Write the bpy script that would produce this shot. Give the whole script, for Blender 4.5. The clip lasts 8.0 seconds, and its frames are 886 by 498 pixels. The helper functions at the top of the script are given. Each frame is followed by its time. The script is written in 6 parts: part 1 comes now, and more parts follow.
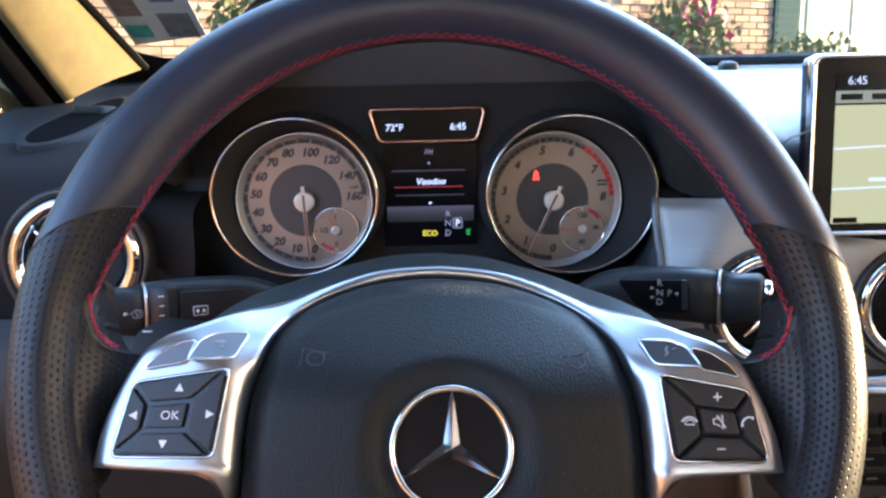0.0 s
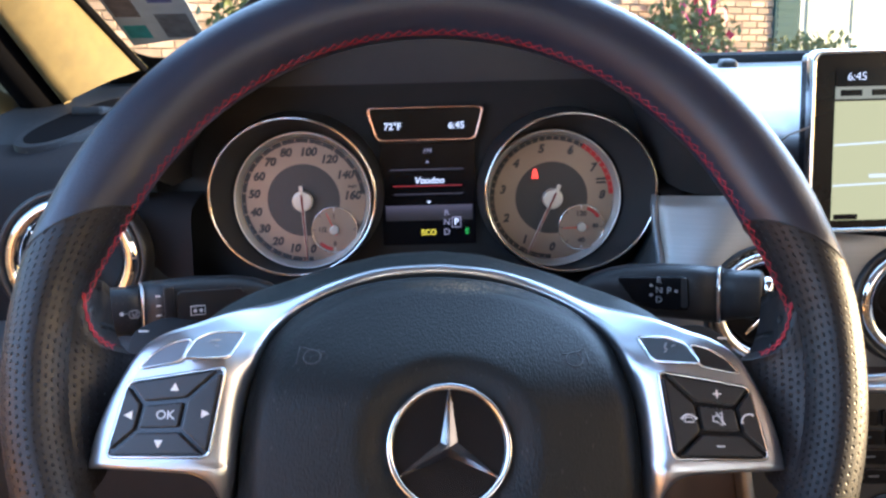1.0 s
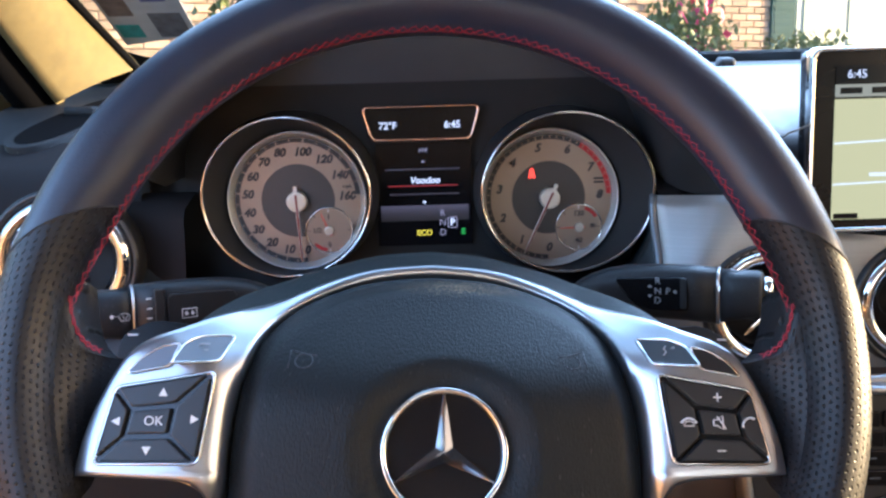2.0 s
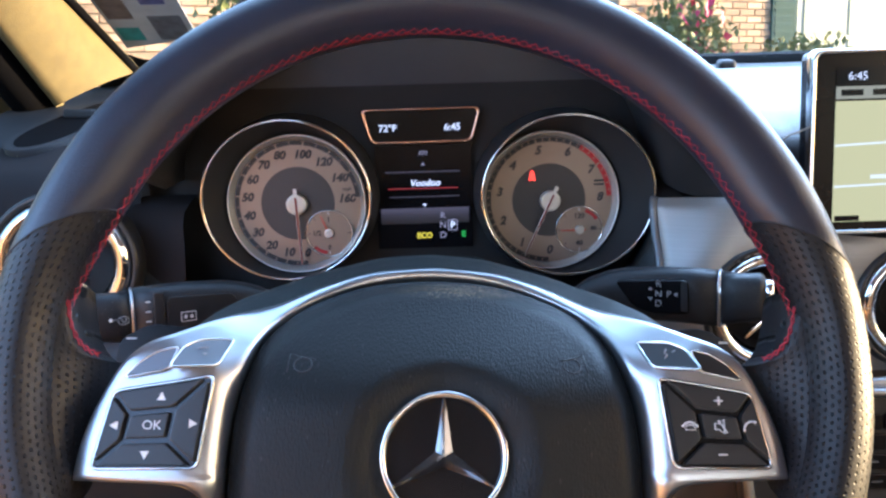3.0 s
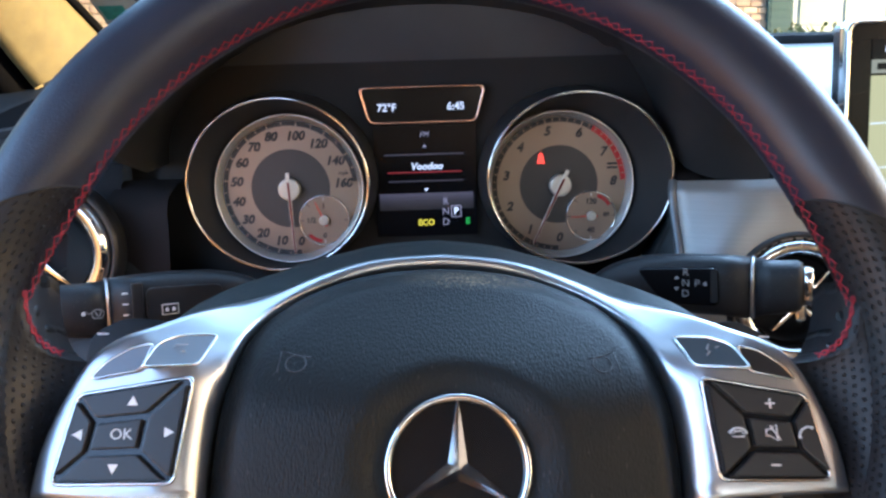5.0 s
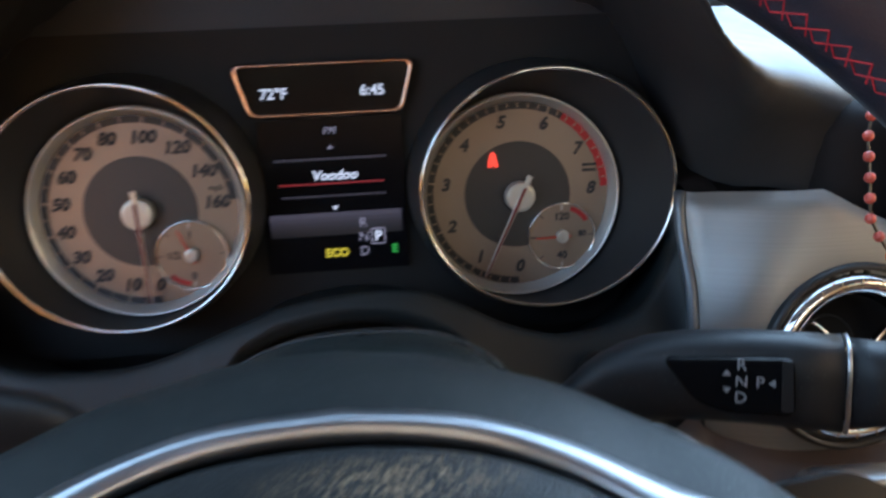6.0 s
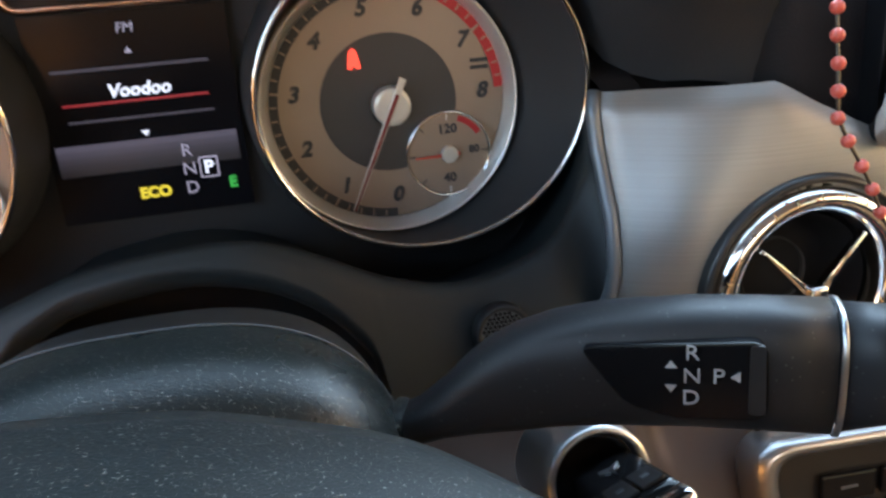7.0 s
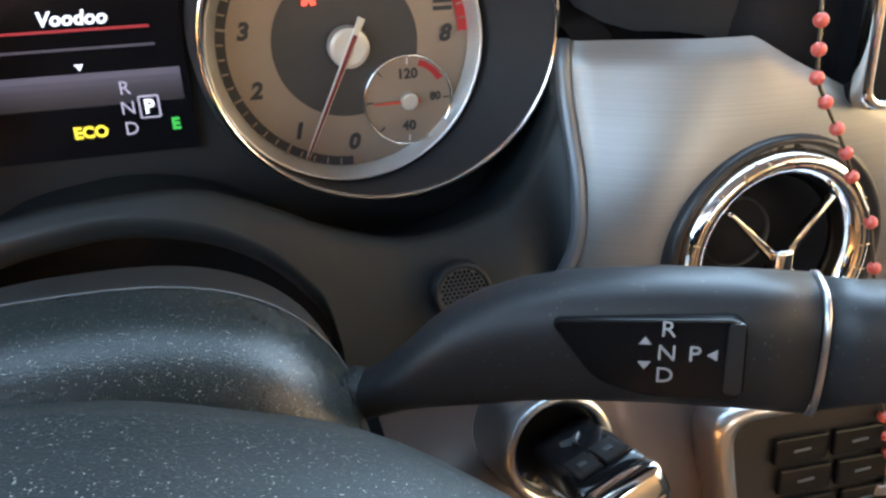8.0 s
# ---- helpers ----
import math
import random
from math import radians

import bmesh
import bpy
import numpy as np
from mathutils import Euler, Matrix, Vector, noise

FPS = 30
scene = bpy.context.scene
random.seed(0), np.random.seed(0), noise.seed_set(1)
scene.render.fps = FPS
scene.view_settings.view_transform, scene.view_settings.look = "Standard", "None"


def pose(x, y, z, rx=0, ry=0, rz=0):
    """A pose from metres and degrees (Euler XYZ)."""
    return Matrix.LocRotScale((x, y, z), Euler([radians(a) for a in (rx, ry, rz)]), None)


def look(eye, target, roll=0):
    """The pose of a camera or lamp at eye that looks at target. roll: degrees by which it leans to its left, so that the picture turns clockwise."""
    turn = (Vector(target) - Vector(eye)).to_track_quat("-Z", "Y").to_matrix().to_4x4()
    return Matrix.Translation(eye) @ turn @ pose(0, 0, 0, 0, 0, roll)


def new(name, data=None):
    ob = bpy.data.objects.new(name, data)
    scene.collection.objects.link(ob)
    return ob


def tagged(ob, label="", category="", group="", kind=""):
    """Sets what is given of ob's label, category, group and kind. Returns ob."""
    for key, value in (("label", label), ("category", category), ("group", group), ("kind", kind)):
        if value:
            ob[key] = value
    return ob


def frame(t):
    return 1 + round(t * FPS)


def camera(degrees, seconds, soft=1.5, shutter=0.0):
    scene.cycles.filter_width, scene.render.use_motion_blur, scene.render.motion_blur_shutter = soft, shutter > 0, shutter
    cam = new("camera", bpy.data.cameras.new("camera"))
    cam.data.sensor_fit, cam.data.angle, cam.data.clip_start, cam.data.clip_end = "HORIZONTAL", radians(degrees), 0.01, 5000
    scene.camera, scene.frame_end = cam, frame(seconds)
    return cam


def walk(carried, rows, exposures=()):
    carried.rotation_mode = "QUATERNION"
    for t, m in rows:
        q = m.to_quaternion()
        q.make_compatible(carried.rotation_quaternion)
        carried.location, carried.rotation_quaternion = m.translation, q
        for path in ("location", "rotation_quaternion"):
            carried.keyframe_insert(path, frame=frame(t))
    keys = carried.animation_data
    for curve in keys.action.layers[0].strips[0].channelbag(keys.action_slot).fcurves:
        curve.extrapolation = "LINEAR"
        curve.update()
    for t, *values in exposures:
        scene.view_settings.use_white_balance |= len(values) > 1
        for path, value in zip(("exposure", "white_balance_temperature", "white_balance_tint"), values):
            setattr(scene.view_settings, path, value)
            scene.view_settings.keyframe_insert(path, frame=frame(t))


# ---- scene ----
cam = camera(58.0, 8.0, 2.5, 0.5)
PATH = [
    (0, (-0.005, -0.034, 1.124), (0.01, 1.931, 0.756), -1.2),
    (0.5, (-0.004, -0.034, 1.124), (0.007, 1.931, 0.754), -1.4),
    (1, (-0.003, -0.032, 1.122), (0.009, 1.934, 0.756), -1.5),
    (1.5, (-0.002, -0.026, 1.121), (0.016, 1.94, 0.754), -1.6),
    (3, (-0.001, -0.023, 1.121), (0.015, 1.944, 0.761), -1.7),
    (3.5, (0.0, -0.019, 1.118), (0.019, 1.949, 0.76), -1.6),
    (4, (0.001, -0.015, 1.116), (0.026, 1.952, 0.754), -1.6),
    (5.3, (-0.009, 0.049, 1.107), (0.025, 2.009, 0.711), -1.9),
    (5.5, (-0.009, 0.082, 1.106), (0.062, 2.035, 0.682), -1.7),
    (5.7, (-0.011, 0.138, 1.114), (0.14, 2.077, 0.647), -1.6),
    (6, (0.007, 0.203, 1.118), (0.194, 2.138, 0.646), -2.6),
    (6.2, (0.02, 0.234, 1.121), (0.241, 2.151, 0.595), -3.8),
    (6.5, (0.035, 0.265, 1.111), (0.329, 2.154, 0.524), -4.8),
    (6.7, (0.045, 0.284, 1.109), (0.351, 2.151, 0.459), -5.3),
    (7, (0.045, 0.3, 1.104), (0.41, 2.129, 0.383), -4.2),
    (7.5, (0.051, 0.314, 1.103), (0.499, 2.078, 0.273), -2.6),
    (8, (0.046, 0.317, 1.103), (0.51, 2.062, 0.242), -1.5),
]
EXPOSURES = [(0.0, 2.42, 4970, 13), (4.0, 2.42, 4970, 13), (5.5, 2.23, 4990, 8), (6.0, 1.95, 5400, 9), (6.5, 1.72, 5800, 11), (7.0, 2.57, 5850, 9), (8.0, 3.12, 5800, 8)]
walk(cam, [(t, look(eye, target, roll)) for t, eye, target, roll in PATH], EXPOSURES)

# ---- world and light ----
SUN_FROM = Vector((0.99, 0.100, 0.078)).normalized()
world = bpy.data.worlds.new("sky")
scene.world = world
world.use_nodes = True
wn = world.node_tree.nodes
sky = wn.new("ShaderNodeTexSky")
sky.sky_type, sky.sun_disc = "NISHITA", False
sky.sun_elevation = math.asin(SUN_FROM.z)
sky.sun_rotation = math.atan2(SUN_FROM.x, SUN_FROM.y)
world.node_tree.links.new(sky.outputs[0], wn["Background"].inputs[0])
wn["Background"].inputs[1].default_value = 0.15
sun = new("sun", bpy.data.lights.new("sun", "SUN"))
sun.data.energy, sun.data.angle, sun.data.color = 4.5, radians(0.8), (1.0, 0.65, 0.27)
sun.matrix_world = look(SUN_FROM * 20, (0, 0, 0))


def window_lamp(name, eye, target, sx, sy, watts, color):
    """Sky light by one opening of the cabin; at the rear, added fill."""
    ob = new(name, bpy.data.lights.new(name, "AREA"))
    ob.data.shape, ob.data.size, ob.data.size_y = "RECTANGLE", sx, sy
    ob.data.energy, ob.data.color = watts, color
    ob.matrix_world = look(eye, target)
    return ob


window_lamp("windshield_sky", (0.38, 0.62, 1.400), (0.38, 0.32, 0.733), 1.45, 0.54, 1.45, (0.66, 0.83, 1.0))
window_lamp("windshield_daylight", (0.50, 0.98, 1.42), (0.30, 0.40, 0.95), 1.25, 0.7, 5.2, (0.68, 0.84, 1.0))
window_lamp("side_window_daylight", (1.18, 0.00, 1.27), (0.20, 0.45, 0.98), 1.1, 0.24, 0.70, (1.0, 0.50, 0.20))
window_lamp("driver_window_daylight", (-0.40, 0.05, 1.22), (0.2, 0.4, 1.0), 0.7, 0.34, 0.55, (0.60, 0.76, 1.0))

# Warm fill added behind the seats to lift surfaces facing the driver.
window_lamp("rear_warm_fill", (0.38, -1.62, 1.28), (0.20, 0.50, 1.05), 1.2, 0.30, 1.35, (1.0, 0.76, 0.54))

# ---- materials ----


def material(name, color, rough=0.5, metal=0.0, spec=0.5, grain=0.0, grain_scale=900.0, vary=0.12, vary_scale=25.0, dust=0.0, dust_scale=700.0, coat=0.0, emit=0.0):
    """A plain surface with colour variation, fine relief and, where asked, dust specks."""
    m = bpy.data.materials.new(name)
    m.use_nodes = True
    n, l = m.node_tree.nodes, m.node_tree.links
    b = n["Principled BSDF"]
    b.inputs["Roughness"].default_value, b.inputs["Metallic"].default_value = rough, metal
    b.inputs["Specular IOR Level"].default_value, b.inputs["Coat Weight"].default_value = spec, coat
    tc = n.new("ShaderNodeTexCoord")
    big = n.new("ShaderNodeTexNoise")
    big.inputs["Scale"].default_value, big.inputs["Detail"].default_value = vary_scale, 5
    l.new(tc.outputs["Object"], big.inputs["Vector"])
    mix = n.new("ShaderNodeMix")
    mix.data_type = "RGBA"
    mix.inputs[6].default_value = (*[c * (1 - vary) for c in color], 1)
    mix.inputs[7].default_value = (*[min(1, c * (1 + vary)) for c in color], 1)
    l.new(big.outputs[0], mix.inputs[0])
    out = mix.outputs[2]
    rr = n.new("ShaderNodeMapRange")
    rr.inputs["To Min"].default_value, rr.inputs["To Max"].default_value = max(0.02, rough - 0.07), min(1, rough + 0.07)
    l.new(big.outputs[0], rr.inputs["Value"])
    rough_out = rr.outputs[0]
    layers = [(dust_scale, (1, 1, 1), 0.0, dust, 0.24)] if dust else []
    if dust > 0.5:                                       # fine lint lying every way
        layers += [(dust_scale * 1.3, (1.0, 0.20, 0.8), 0.5, dust * 0.8, 0.19), (dust_scale * 1.3, (0.20, 1.0, 0.8), -0.4, dust * 0.8, 0.19), (dust_scale * 2.2, (1, 1, 1), 0.9, 0.30, 0.26)]
    for scale, stretch, turn, cover, widest in layers:
        dn, sep, size, less = n.new("ShaderNodeTexVoronoi"), n.new("ShaderNodeSeparateColor"), n.new("ShaderNodeMapRange"), n.new("ShaderNodeMath")
        dn.inputs["Scale"].default_value = scale
        lay = n.new("ShaderNodeMapping")
        lay.inputs["Scale"].default_value, lay.inputs["Rotation"].default_value = stretch, (turn * 0.6, 0.0, turn)
        l.new(tc.outputs["Object"], lay.inputs["Vector"])
        l.new(lay.outputs[0], dn.inputs["Vector"])
        l.new(dn.outputs["Color"], sep.inputs[0])
        size.inputs["From Min"].default_value, size.inputs["To Max"].default_value = 0.25, widest
        l.new(sep.outputs[0], size.inputs["Value"])
        less.operation = "SUBTRACT"
        l.new(size.outputs[0], less.inputs[0])
        l.new(dn.outputs["Distance"], less.inputs[1])
        cut = n.new("ShaderNodeMapRange")
        cut.inputs["From Min"].default_value, cut.inputs["From Max"].default_value = 0.0, 0.05
        cut.inputs["To Max"].default_value = cover
        l.new(less.outputs[0], cut.inputs["Value"])
        dm = n.new("ShaderNodeMix")
        dm.data_type = "RGBA"
        dm.inputs[7].default_value = (0.46, 0.45, 0.41, 1)
        l.new(cut.outputs[0], dm.inputs[0])
        l.new(out, dm.inputs[6])
        out = dm.outputs[2]
    l.new(out, b.inputs["Base Color"])
    l.new(rough_out, b.inputs["Roughness"])
    if grain:
        g = n.new("ShaderNodeTexVoronoi")
        g.inputs["Scale"].default_value = grain_scale
        l.new(tc.outputs["Object"], g.inputs["Vector"])
        bump = n.new("ShaderNodeBump")
        bump.inputs["Strength"].default_value, bump.inputs["Distance"].default_value = grain, 0.0004
        l.new(g.outputs[0], bump.inputs["Height"])
        l.new(bump.outputs[0], b.inputs["Normal"])
    if emit:
        l.remove(b.inputs["Base Color"].links[0])
        b.inputs["Base Color"].default_value = (0.004, 0.004, 0.005, 1)
        b.inputs["Emission Color"].default_value, b.inputs["Emission Strength"].default_value = (*color, 1), emit * 0.92
    return m


def perforated(name, color):
    """Leather with staggered rows of punched holes along the u and v of its mesh, in metres."""
    m = material(name, color, 0.44, spec=0.34, grain=0.18, grain_scale=1900, vary=0.15)
    n, l = m.node_tree.nodes, m.node_tree.links
    b = n["Principled BSDF"]
    uv = n.new("ShaderNodeUVMap")
    sep = n.new("ShaderNodeSeparateXYZ")
    l.new(uv.outputs[0], sep.inputs[0])

    def op(kind, a, c=None):
        q = n.new("ShaderNodeMath")
        q.operation = kind
        for k, v in ((0, a), (1, c)):
            if v is None:
                continue
            if isinstance(v, (int, float)):
                q.inputs[k].default_value = v
            else:
                l.new(v, q.inputs[k])
        return q.outputs[0]

    pitch = 0.0032
    row = op("DIVIDE", sep.outputs[1], pitch)
    rowi = op("FLOOR", row)
    shift = op("MULTIPLY", op("MODULO", rowi, 2.0), 0.5)
    col = op("ADD", op("DIVIDE", sep.outputs[0], pitch * 1.15), shift)
    fu = op("SUBTRACT", op("FRACT", col), 0.5)
    fv = op("SUBTRACT", op("FRACT", row), 0.5)
    d = op("SQRT", op("ADD", op("MULTIPLY", fu, fu), op("MULTIPLY", fv, fv)))
    hole = n.new("ShaderNodeMapRange")
    hole.inputs["From Min"].default_value, hole.inputs["From Max"].default_value = 0.09, 0.24
    l.new(d, hole.inputs["Value"])
    bump = n.new("ShaderNodeBump")
    bump.inputs["Strength"].default_value, bump.inputs["Distance"].default_value = 1.0, 0.0007
    l.new(hole.outputs[0], bump.inputs["Height"])
    old = b.inputs["Normal"].links[0].from_node
    l.new(old.outputs[0], bump.inputs["Normal"])
    l.new(bump.outputs[0], b.inputs["Normal"])
    hm = n.new("ShaderNodeMix")
    hm.data_type = "RGBA"
    l.new(hole.outputs[0], hm.inputs[0])
    hm.inputs[6].default_value = (0.003, 0.003, 0.003, 1)
    l.new(b.inputs["Base Color"].links[0].from_socket, hm.inputs[7])
    l.new(hm.outputs[2], b.inputs["Base Color"])
    return m


def brushed(name, color, rough=0.34, axis=(4.0, 0.6, 1300.0), metal=1.0):
    """Brushed metal: fine lines along x."""
    m = material(name, color, rough, metal, vary=0.10, vary_scale=12)
    n, l = m.node_tree.nodes, m.node_tree.links
    b = n["Principled BSDF"]
    tc, mp, t = n.new("ShaderNodeTexCoord"), n.new("ShaderNodeMapping"), n.new("ShaderNodeTexNoise")
    mp.inputs["Scale"].default_value = axis
    t.inputs["Scale"].default_value, t.inputs["Detail"].default_value = 4.0, 3
    l.new(tc.outputs["Object"], mp.inputs[0])
    l.new(mp.outputs[0], t.inputs["Vector"])
    bump = n.new("ShaderNodeBump")
    bump.inputs["Strength"].default_value, bump.inputs["Distance"].default_value = 0.25, 0.0002
    l.new(t.outputs[0], bump.inputs["Height"])
    l.new(bump.outputs[0], b.inputs["Normal"])
    streak, hsv = n.new("ShaderNodeMapRange"), n.new("ShaderNodeHueSaturation")
    streak.inputs["From Min"].default_value, streak.inputs["From Max"].default_value = 0.3, 0.7
    streak.inputs["To Min"].default_value, streak.inputs["To Max"].default_value = 0.90, 1.09
    l.new(t.outputs[0], streak.inputs["Value"])
    l.new(streak.outputs[0], hsv.inputs["Value"])
    l.new(b.inputs["Base Color"].links[0].from_socket, hsv.inputs["Color"])
    l.new(hsv.outputs[0], b.inputs["Base Color"])
    return m


LEATHER = material("smooth black leather", (0.019, 0.0215, 0.035), 0.32, grain=0.22, grain_scale=1500, vary=0.2)
PERF = perforated("perforated black leather", (0.0105, 0.0098, 0.0110))
THREAD = material("red thread", (0.36, 0.012, 0.027), 0.6, grain=0.3, grain_scale=3000, vary=0.25, vary_scale=200)
AIRBAG = material("grained black airbag cover", (0.0072, 0.0080, 0.0082), 0.54, spec=0.28, grain=0.62, grain_scale=1150, vary=0.18, dust=0.035, dust_scale=420)
PLASTIC = material("soft black dashboard plastic", (0.030, 0.031, 0.034), 0.50, grain=0.22, grain_scale=1200, vary=0.2)
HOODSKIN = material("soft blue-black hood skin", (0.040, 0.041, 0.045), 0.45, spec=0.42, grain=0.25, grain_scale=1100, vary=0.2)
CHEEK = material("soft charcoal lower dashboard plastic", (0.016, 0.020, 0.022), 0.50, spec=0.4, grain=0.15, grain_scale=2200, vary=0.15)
STALK = material("fine-grained black stalk plastic", (0.015, 0.0155, 0.0175), 0.46, spec=0.36, grain=0.10, grain_scale=3600, vary=0.2, dust=0.10, dust_scale=620)
DUSTY = material("dusty black plastic", (0.0125, 0.0158, 0.0164), 0.48, spec=0.26, grain=0.22, grain_scale=2000, vary=0.30, dust=0.60, dust_scale=1500)
# Column plastic made darker: the hood's shadow is put into the colour.
DUSTY2 = material("collar plastic darkened for hood shade", (0.010, 0.011, 0.012), 0.6, grain=0.2, grain_scale=2000, vary=0.2, dust=0.2, dust_scale=900)
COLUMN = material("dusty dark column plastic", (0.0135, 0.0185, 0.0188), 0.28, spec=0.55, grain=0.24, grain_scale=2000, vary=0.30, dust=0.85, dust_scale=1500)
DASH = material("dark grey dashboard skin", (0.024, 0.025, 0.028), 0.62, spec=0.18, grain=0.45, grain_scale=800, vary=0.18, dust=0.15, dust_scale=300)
WEB = material("grey grille plastic", (0.075, 0.085, 0.095), 0.5)
BLACK = material("matt black cavity", (0.008, 0.008, 0.009), 0.7)
GLOSS = material("gloss black plastic", (0.010, 0.010, 0.011), 0.14, vary=0.2, vary_scale=60)
BUTTON = material("satin black button", (0.020, 0.020, 0.021), 0.33, grain=0.08, grain_scale=2500)
SATIN = material("satin silver trim", (0.50, 0.51, 0.53), 0.30, 0.95, vary=0.05, vary_scale=40)
BEZEL = material("black screen bezel", (0.006, 0.006, 0.007), 0.22, spec=0.22)
SILVERKEY = material("soft silver key", (0.19, 0.20, 0.22), 0.46, 0.8, vary=0.05, vary_scale=40)
PADDLE = material("satin black paddle", (0.007, 0.007, 0.008), 0.5, spec=0.2)
STAR = material("bright polished star metal", (0.88, 0.88, 0.89), 0.12, 1.0, vary=0.03)
CHROME = material("polished chrome", (0.80, 0.80, 0.80), 0.07, 1.0, vary=0.03)
ALU = brushed("brushed aluminium trim", (0.285, 0.28, 0.275), 0.40, metal=0.62)
EDGE = material("blue-grey satin edge", (0.16, 0.18, 0.21), 0.36, 0.4, vary=0.08)
# Darker than the top skin: the shade under the overhang is put in.
DARKSKIN = material("brown-black dashboard skin, shade put in", (0.011, 0.009, 0.010), 0.75, spec=0.25, grain=0.3, grain_scale=900)
FLANGE = material("satin silver dial flange", (0.74, 0.74, 0.72), 0.36, 0.7, vary=0.05, vary_scale=60)
DIAL = material("silver dial face", (0.315, 0.245, 0.192), 0.42, 0.4, vary=0.05, vary_scale=90)
DIALDARK = material("dark grey dial centre", (0.056, 0.054, 0.055), 0.42, 0.3, vary=0.08)
INK = material("dark printed ink", (0.035, 0.035, 0.040), 0.55)
REDINK = material("red printed ink", (0.42, 0.02, 0.025), 0.5)
DEEPRED = material("deep red needle stripe", (0.16, 0.012, 0.014), 0.4)
GREYINK = material("pale grey printed ink", (0.34, 0.34, 0.35), 0.5)
WHITEINK = material("white printed ink", (0.72, 0.72, 0.72), 0.5)
NEEDLE = material("needle red and silver", (0.55, 0.08, 0.05), 0.35)
CAPMETAL = material("pale needle cap", (0.62, 0.60, 0.55), 0.32, 0.4)
# Bright frame metal; the orange cabin reflection is put into its colour.
ORANGECHROME = material("bright frame with orange reflection put in", (0.85, 0.52, 0.38), 0.22, 1.0)
SCREEN = material("dark display glass", (0.006, 0.006, 0.008), 0.16, spec=0.16)
FABRIC = material("beige woven pillar fabric", (0.155, 0.118, 0.042), 0.9, grain=0.9, grain_scale=900, vary=0.28, vary_scale=60)
RUBBER = material("matt black rubber", (0.0028, 0.0028, 0.0036), 0.95, spec=0.05)
SEAT = material("tan seat leather", (0.34, 0.20, 0.09), 0.5, grain=0.4, grain_scale=700)
DOORTAN = material("tan door leather", (0.40, 0.235, 0.11), 0.45, grain=0.4, grain_scale=700)
LINER = material("grey-beige headliner", (0.22, 0.20, 0.18), 0.9, grain=0.3)
BEAD = material("coral red bead", (0.55, 0.10, 0.075), 0.28, vary=0.2, vary_scale=300)
CHAIN = material("tarnished dark chain", (0.10, 0.085, 0.07), 0.4, 0.8)
BRASS = material("brass wire", (0.50, 0.36, 0.18), 0.3, 1.0)
PAPER = material("grey printed paper", (0.36, 0.40, 0.41), 0.7, vary=0.25, vary_scale=40)
LIT_WHITE = material("lit white display text", (0.86, 0.86, 0.95), emit=0.24)
LIT_DIM = material("lit grey display text", (0.45, 0.40, 0.50), emit=0.16)
LIT_YELLOW = material("lit yellow display text", (0.95, 0.72, 0.04), emit=0.20)
LIT_GREEN = material("lit green display text", (0.10, 0.70, 0.10), emit=0.12)
LIT_RED = material("lit red warning light", (1.0, 0.06, 0.03), emit=0.42)
LIT_LINE = material("lit red display line", (0.50, 0.03, 0.04), emit=0.12)
LIT_BAND = material("lit violet grey display band", (0.08, 0.068, 0.092), emit=0.13)
LIT_BAR = material("lit pale title bar", (0.55, 0.52, 0.36), emit=0.13)
LIT_MAP = material("lit pale yellow map", (0.88, 0.78, 0.36), emit=0.155)
LIT_ROAD = material("lit white map road", (0.92, 0.92, 0.80), emit=0.22)

for nd in AIRBAG.node_tree.nodes:
    if nd.bl_idname == "ShaderNodeTexVoronoi":
        stretch = AIRBAG.node_tree.nodes.new("ShaderNodeMapping")
        stretch.inputs["Scale"].default_value = (1.0, 0.42, 0.6)
        AIRBAG.node_tree.links.new(nd.inputs["Vector"].links[0].from_socket, stretch.inputs[0])
        AIRBAG.node_tree.links.new(stretch.outputs[0], nd.inputs["Vector"])
# low sun along the airbag cover's upper edge, put in as a mottled streak
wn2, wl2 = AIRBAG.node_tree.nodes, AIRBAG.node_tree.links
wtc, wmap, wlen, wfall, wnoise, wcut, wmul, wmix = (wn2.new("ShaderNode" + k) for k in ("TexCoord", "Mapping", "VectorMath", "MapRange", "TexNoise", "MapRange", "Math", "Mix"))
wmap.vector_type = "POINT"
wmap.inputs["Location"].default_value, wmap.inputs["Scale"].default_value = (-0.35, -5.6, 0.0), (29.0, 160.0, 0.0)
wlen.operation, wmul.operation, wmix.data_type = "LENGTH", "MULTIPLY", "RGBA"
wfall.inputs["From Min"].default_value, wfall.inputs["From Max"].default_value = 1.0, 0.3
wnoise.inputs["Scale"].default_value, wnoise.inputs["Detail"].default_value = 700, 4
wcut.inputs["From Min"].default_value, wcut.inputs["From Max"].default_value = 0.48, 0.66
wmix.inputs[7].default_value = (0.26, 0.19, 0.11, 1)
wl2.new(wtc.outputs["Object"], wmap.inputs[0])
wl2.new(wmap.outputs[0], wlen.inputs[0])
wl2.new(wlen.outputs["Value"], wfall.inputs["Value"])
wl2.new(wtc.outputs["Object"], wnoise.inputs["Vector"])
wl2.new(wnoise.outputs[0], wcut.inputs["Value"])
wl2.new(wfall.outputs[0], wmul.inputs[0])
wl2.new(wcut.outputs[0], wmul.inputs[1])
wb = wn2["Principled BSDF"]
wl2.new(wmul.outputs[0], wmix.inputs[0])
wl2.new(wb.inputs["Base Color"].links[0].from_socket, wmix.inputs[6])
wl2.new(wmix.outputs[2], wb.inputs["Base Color"])


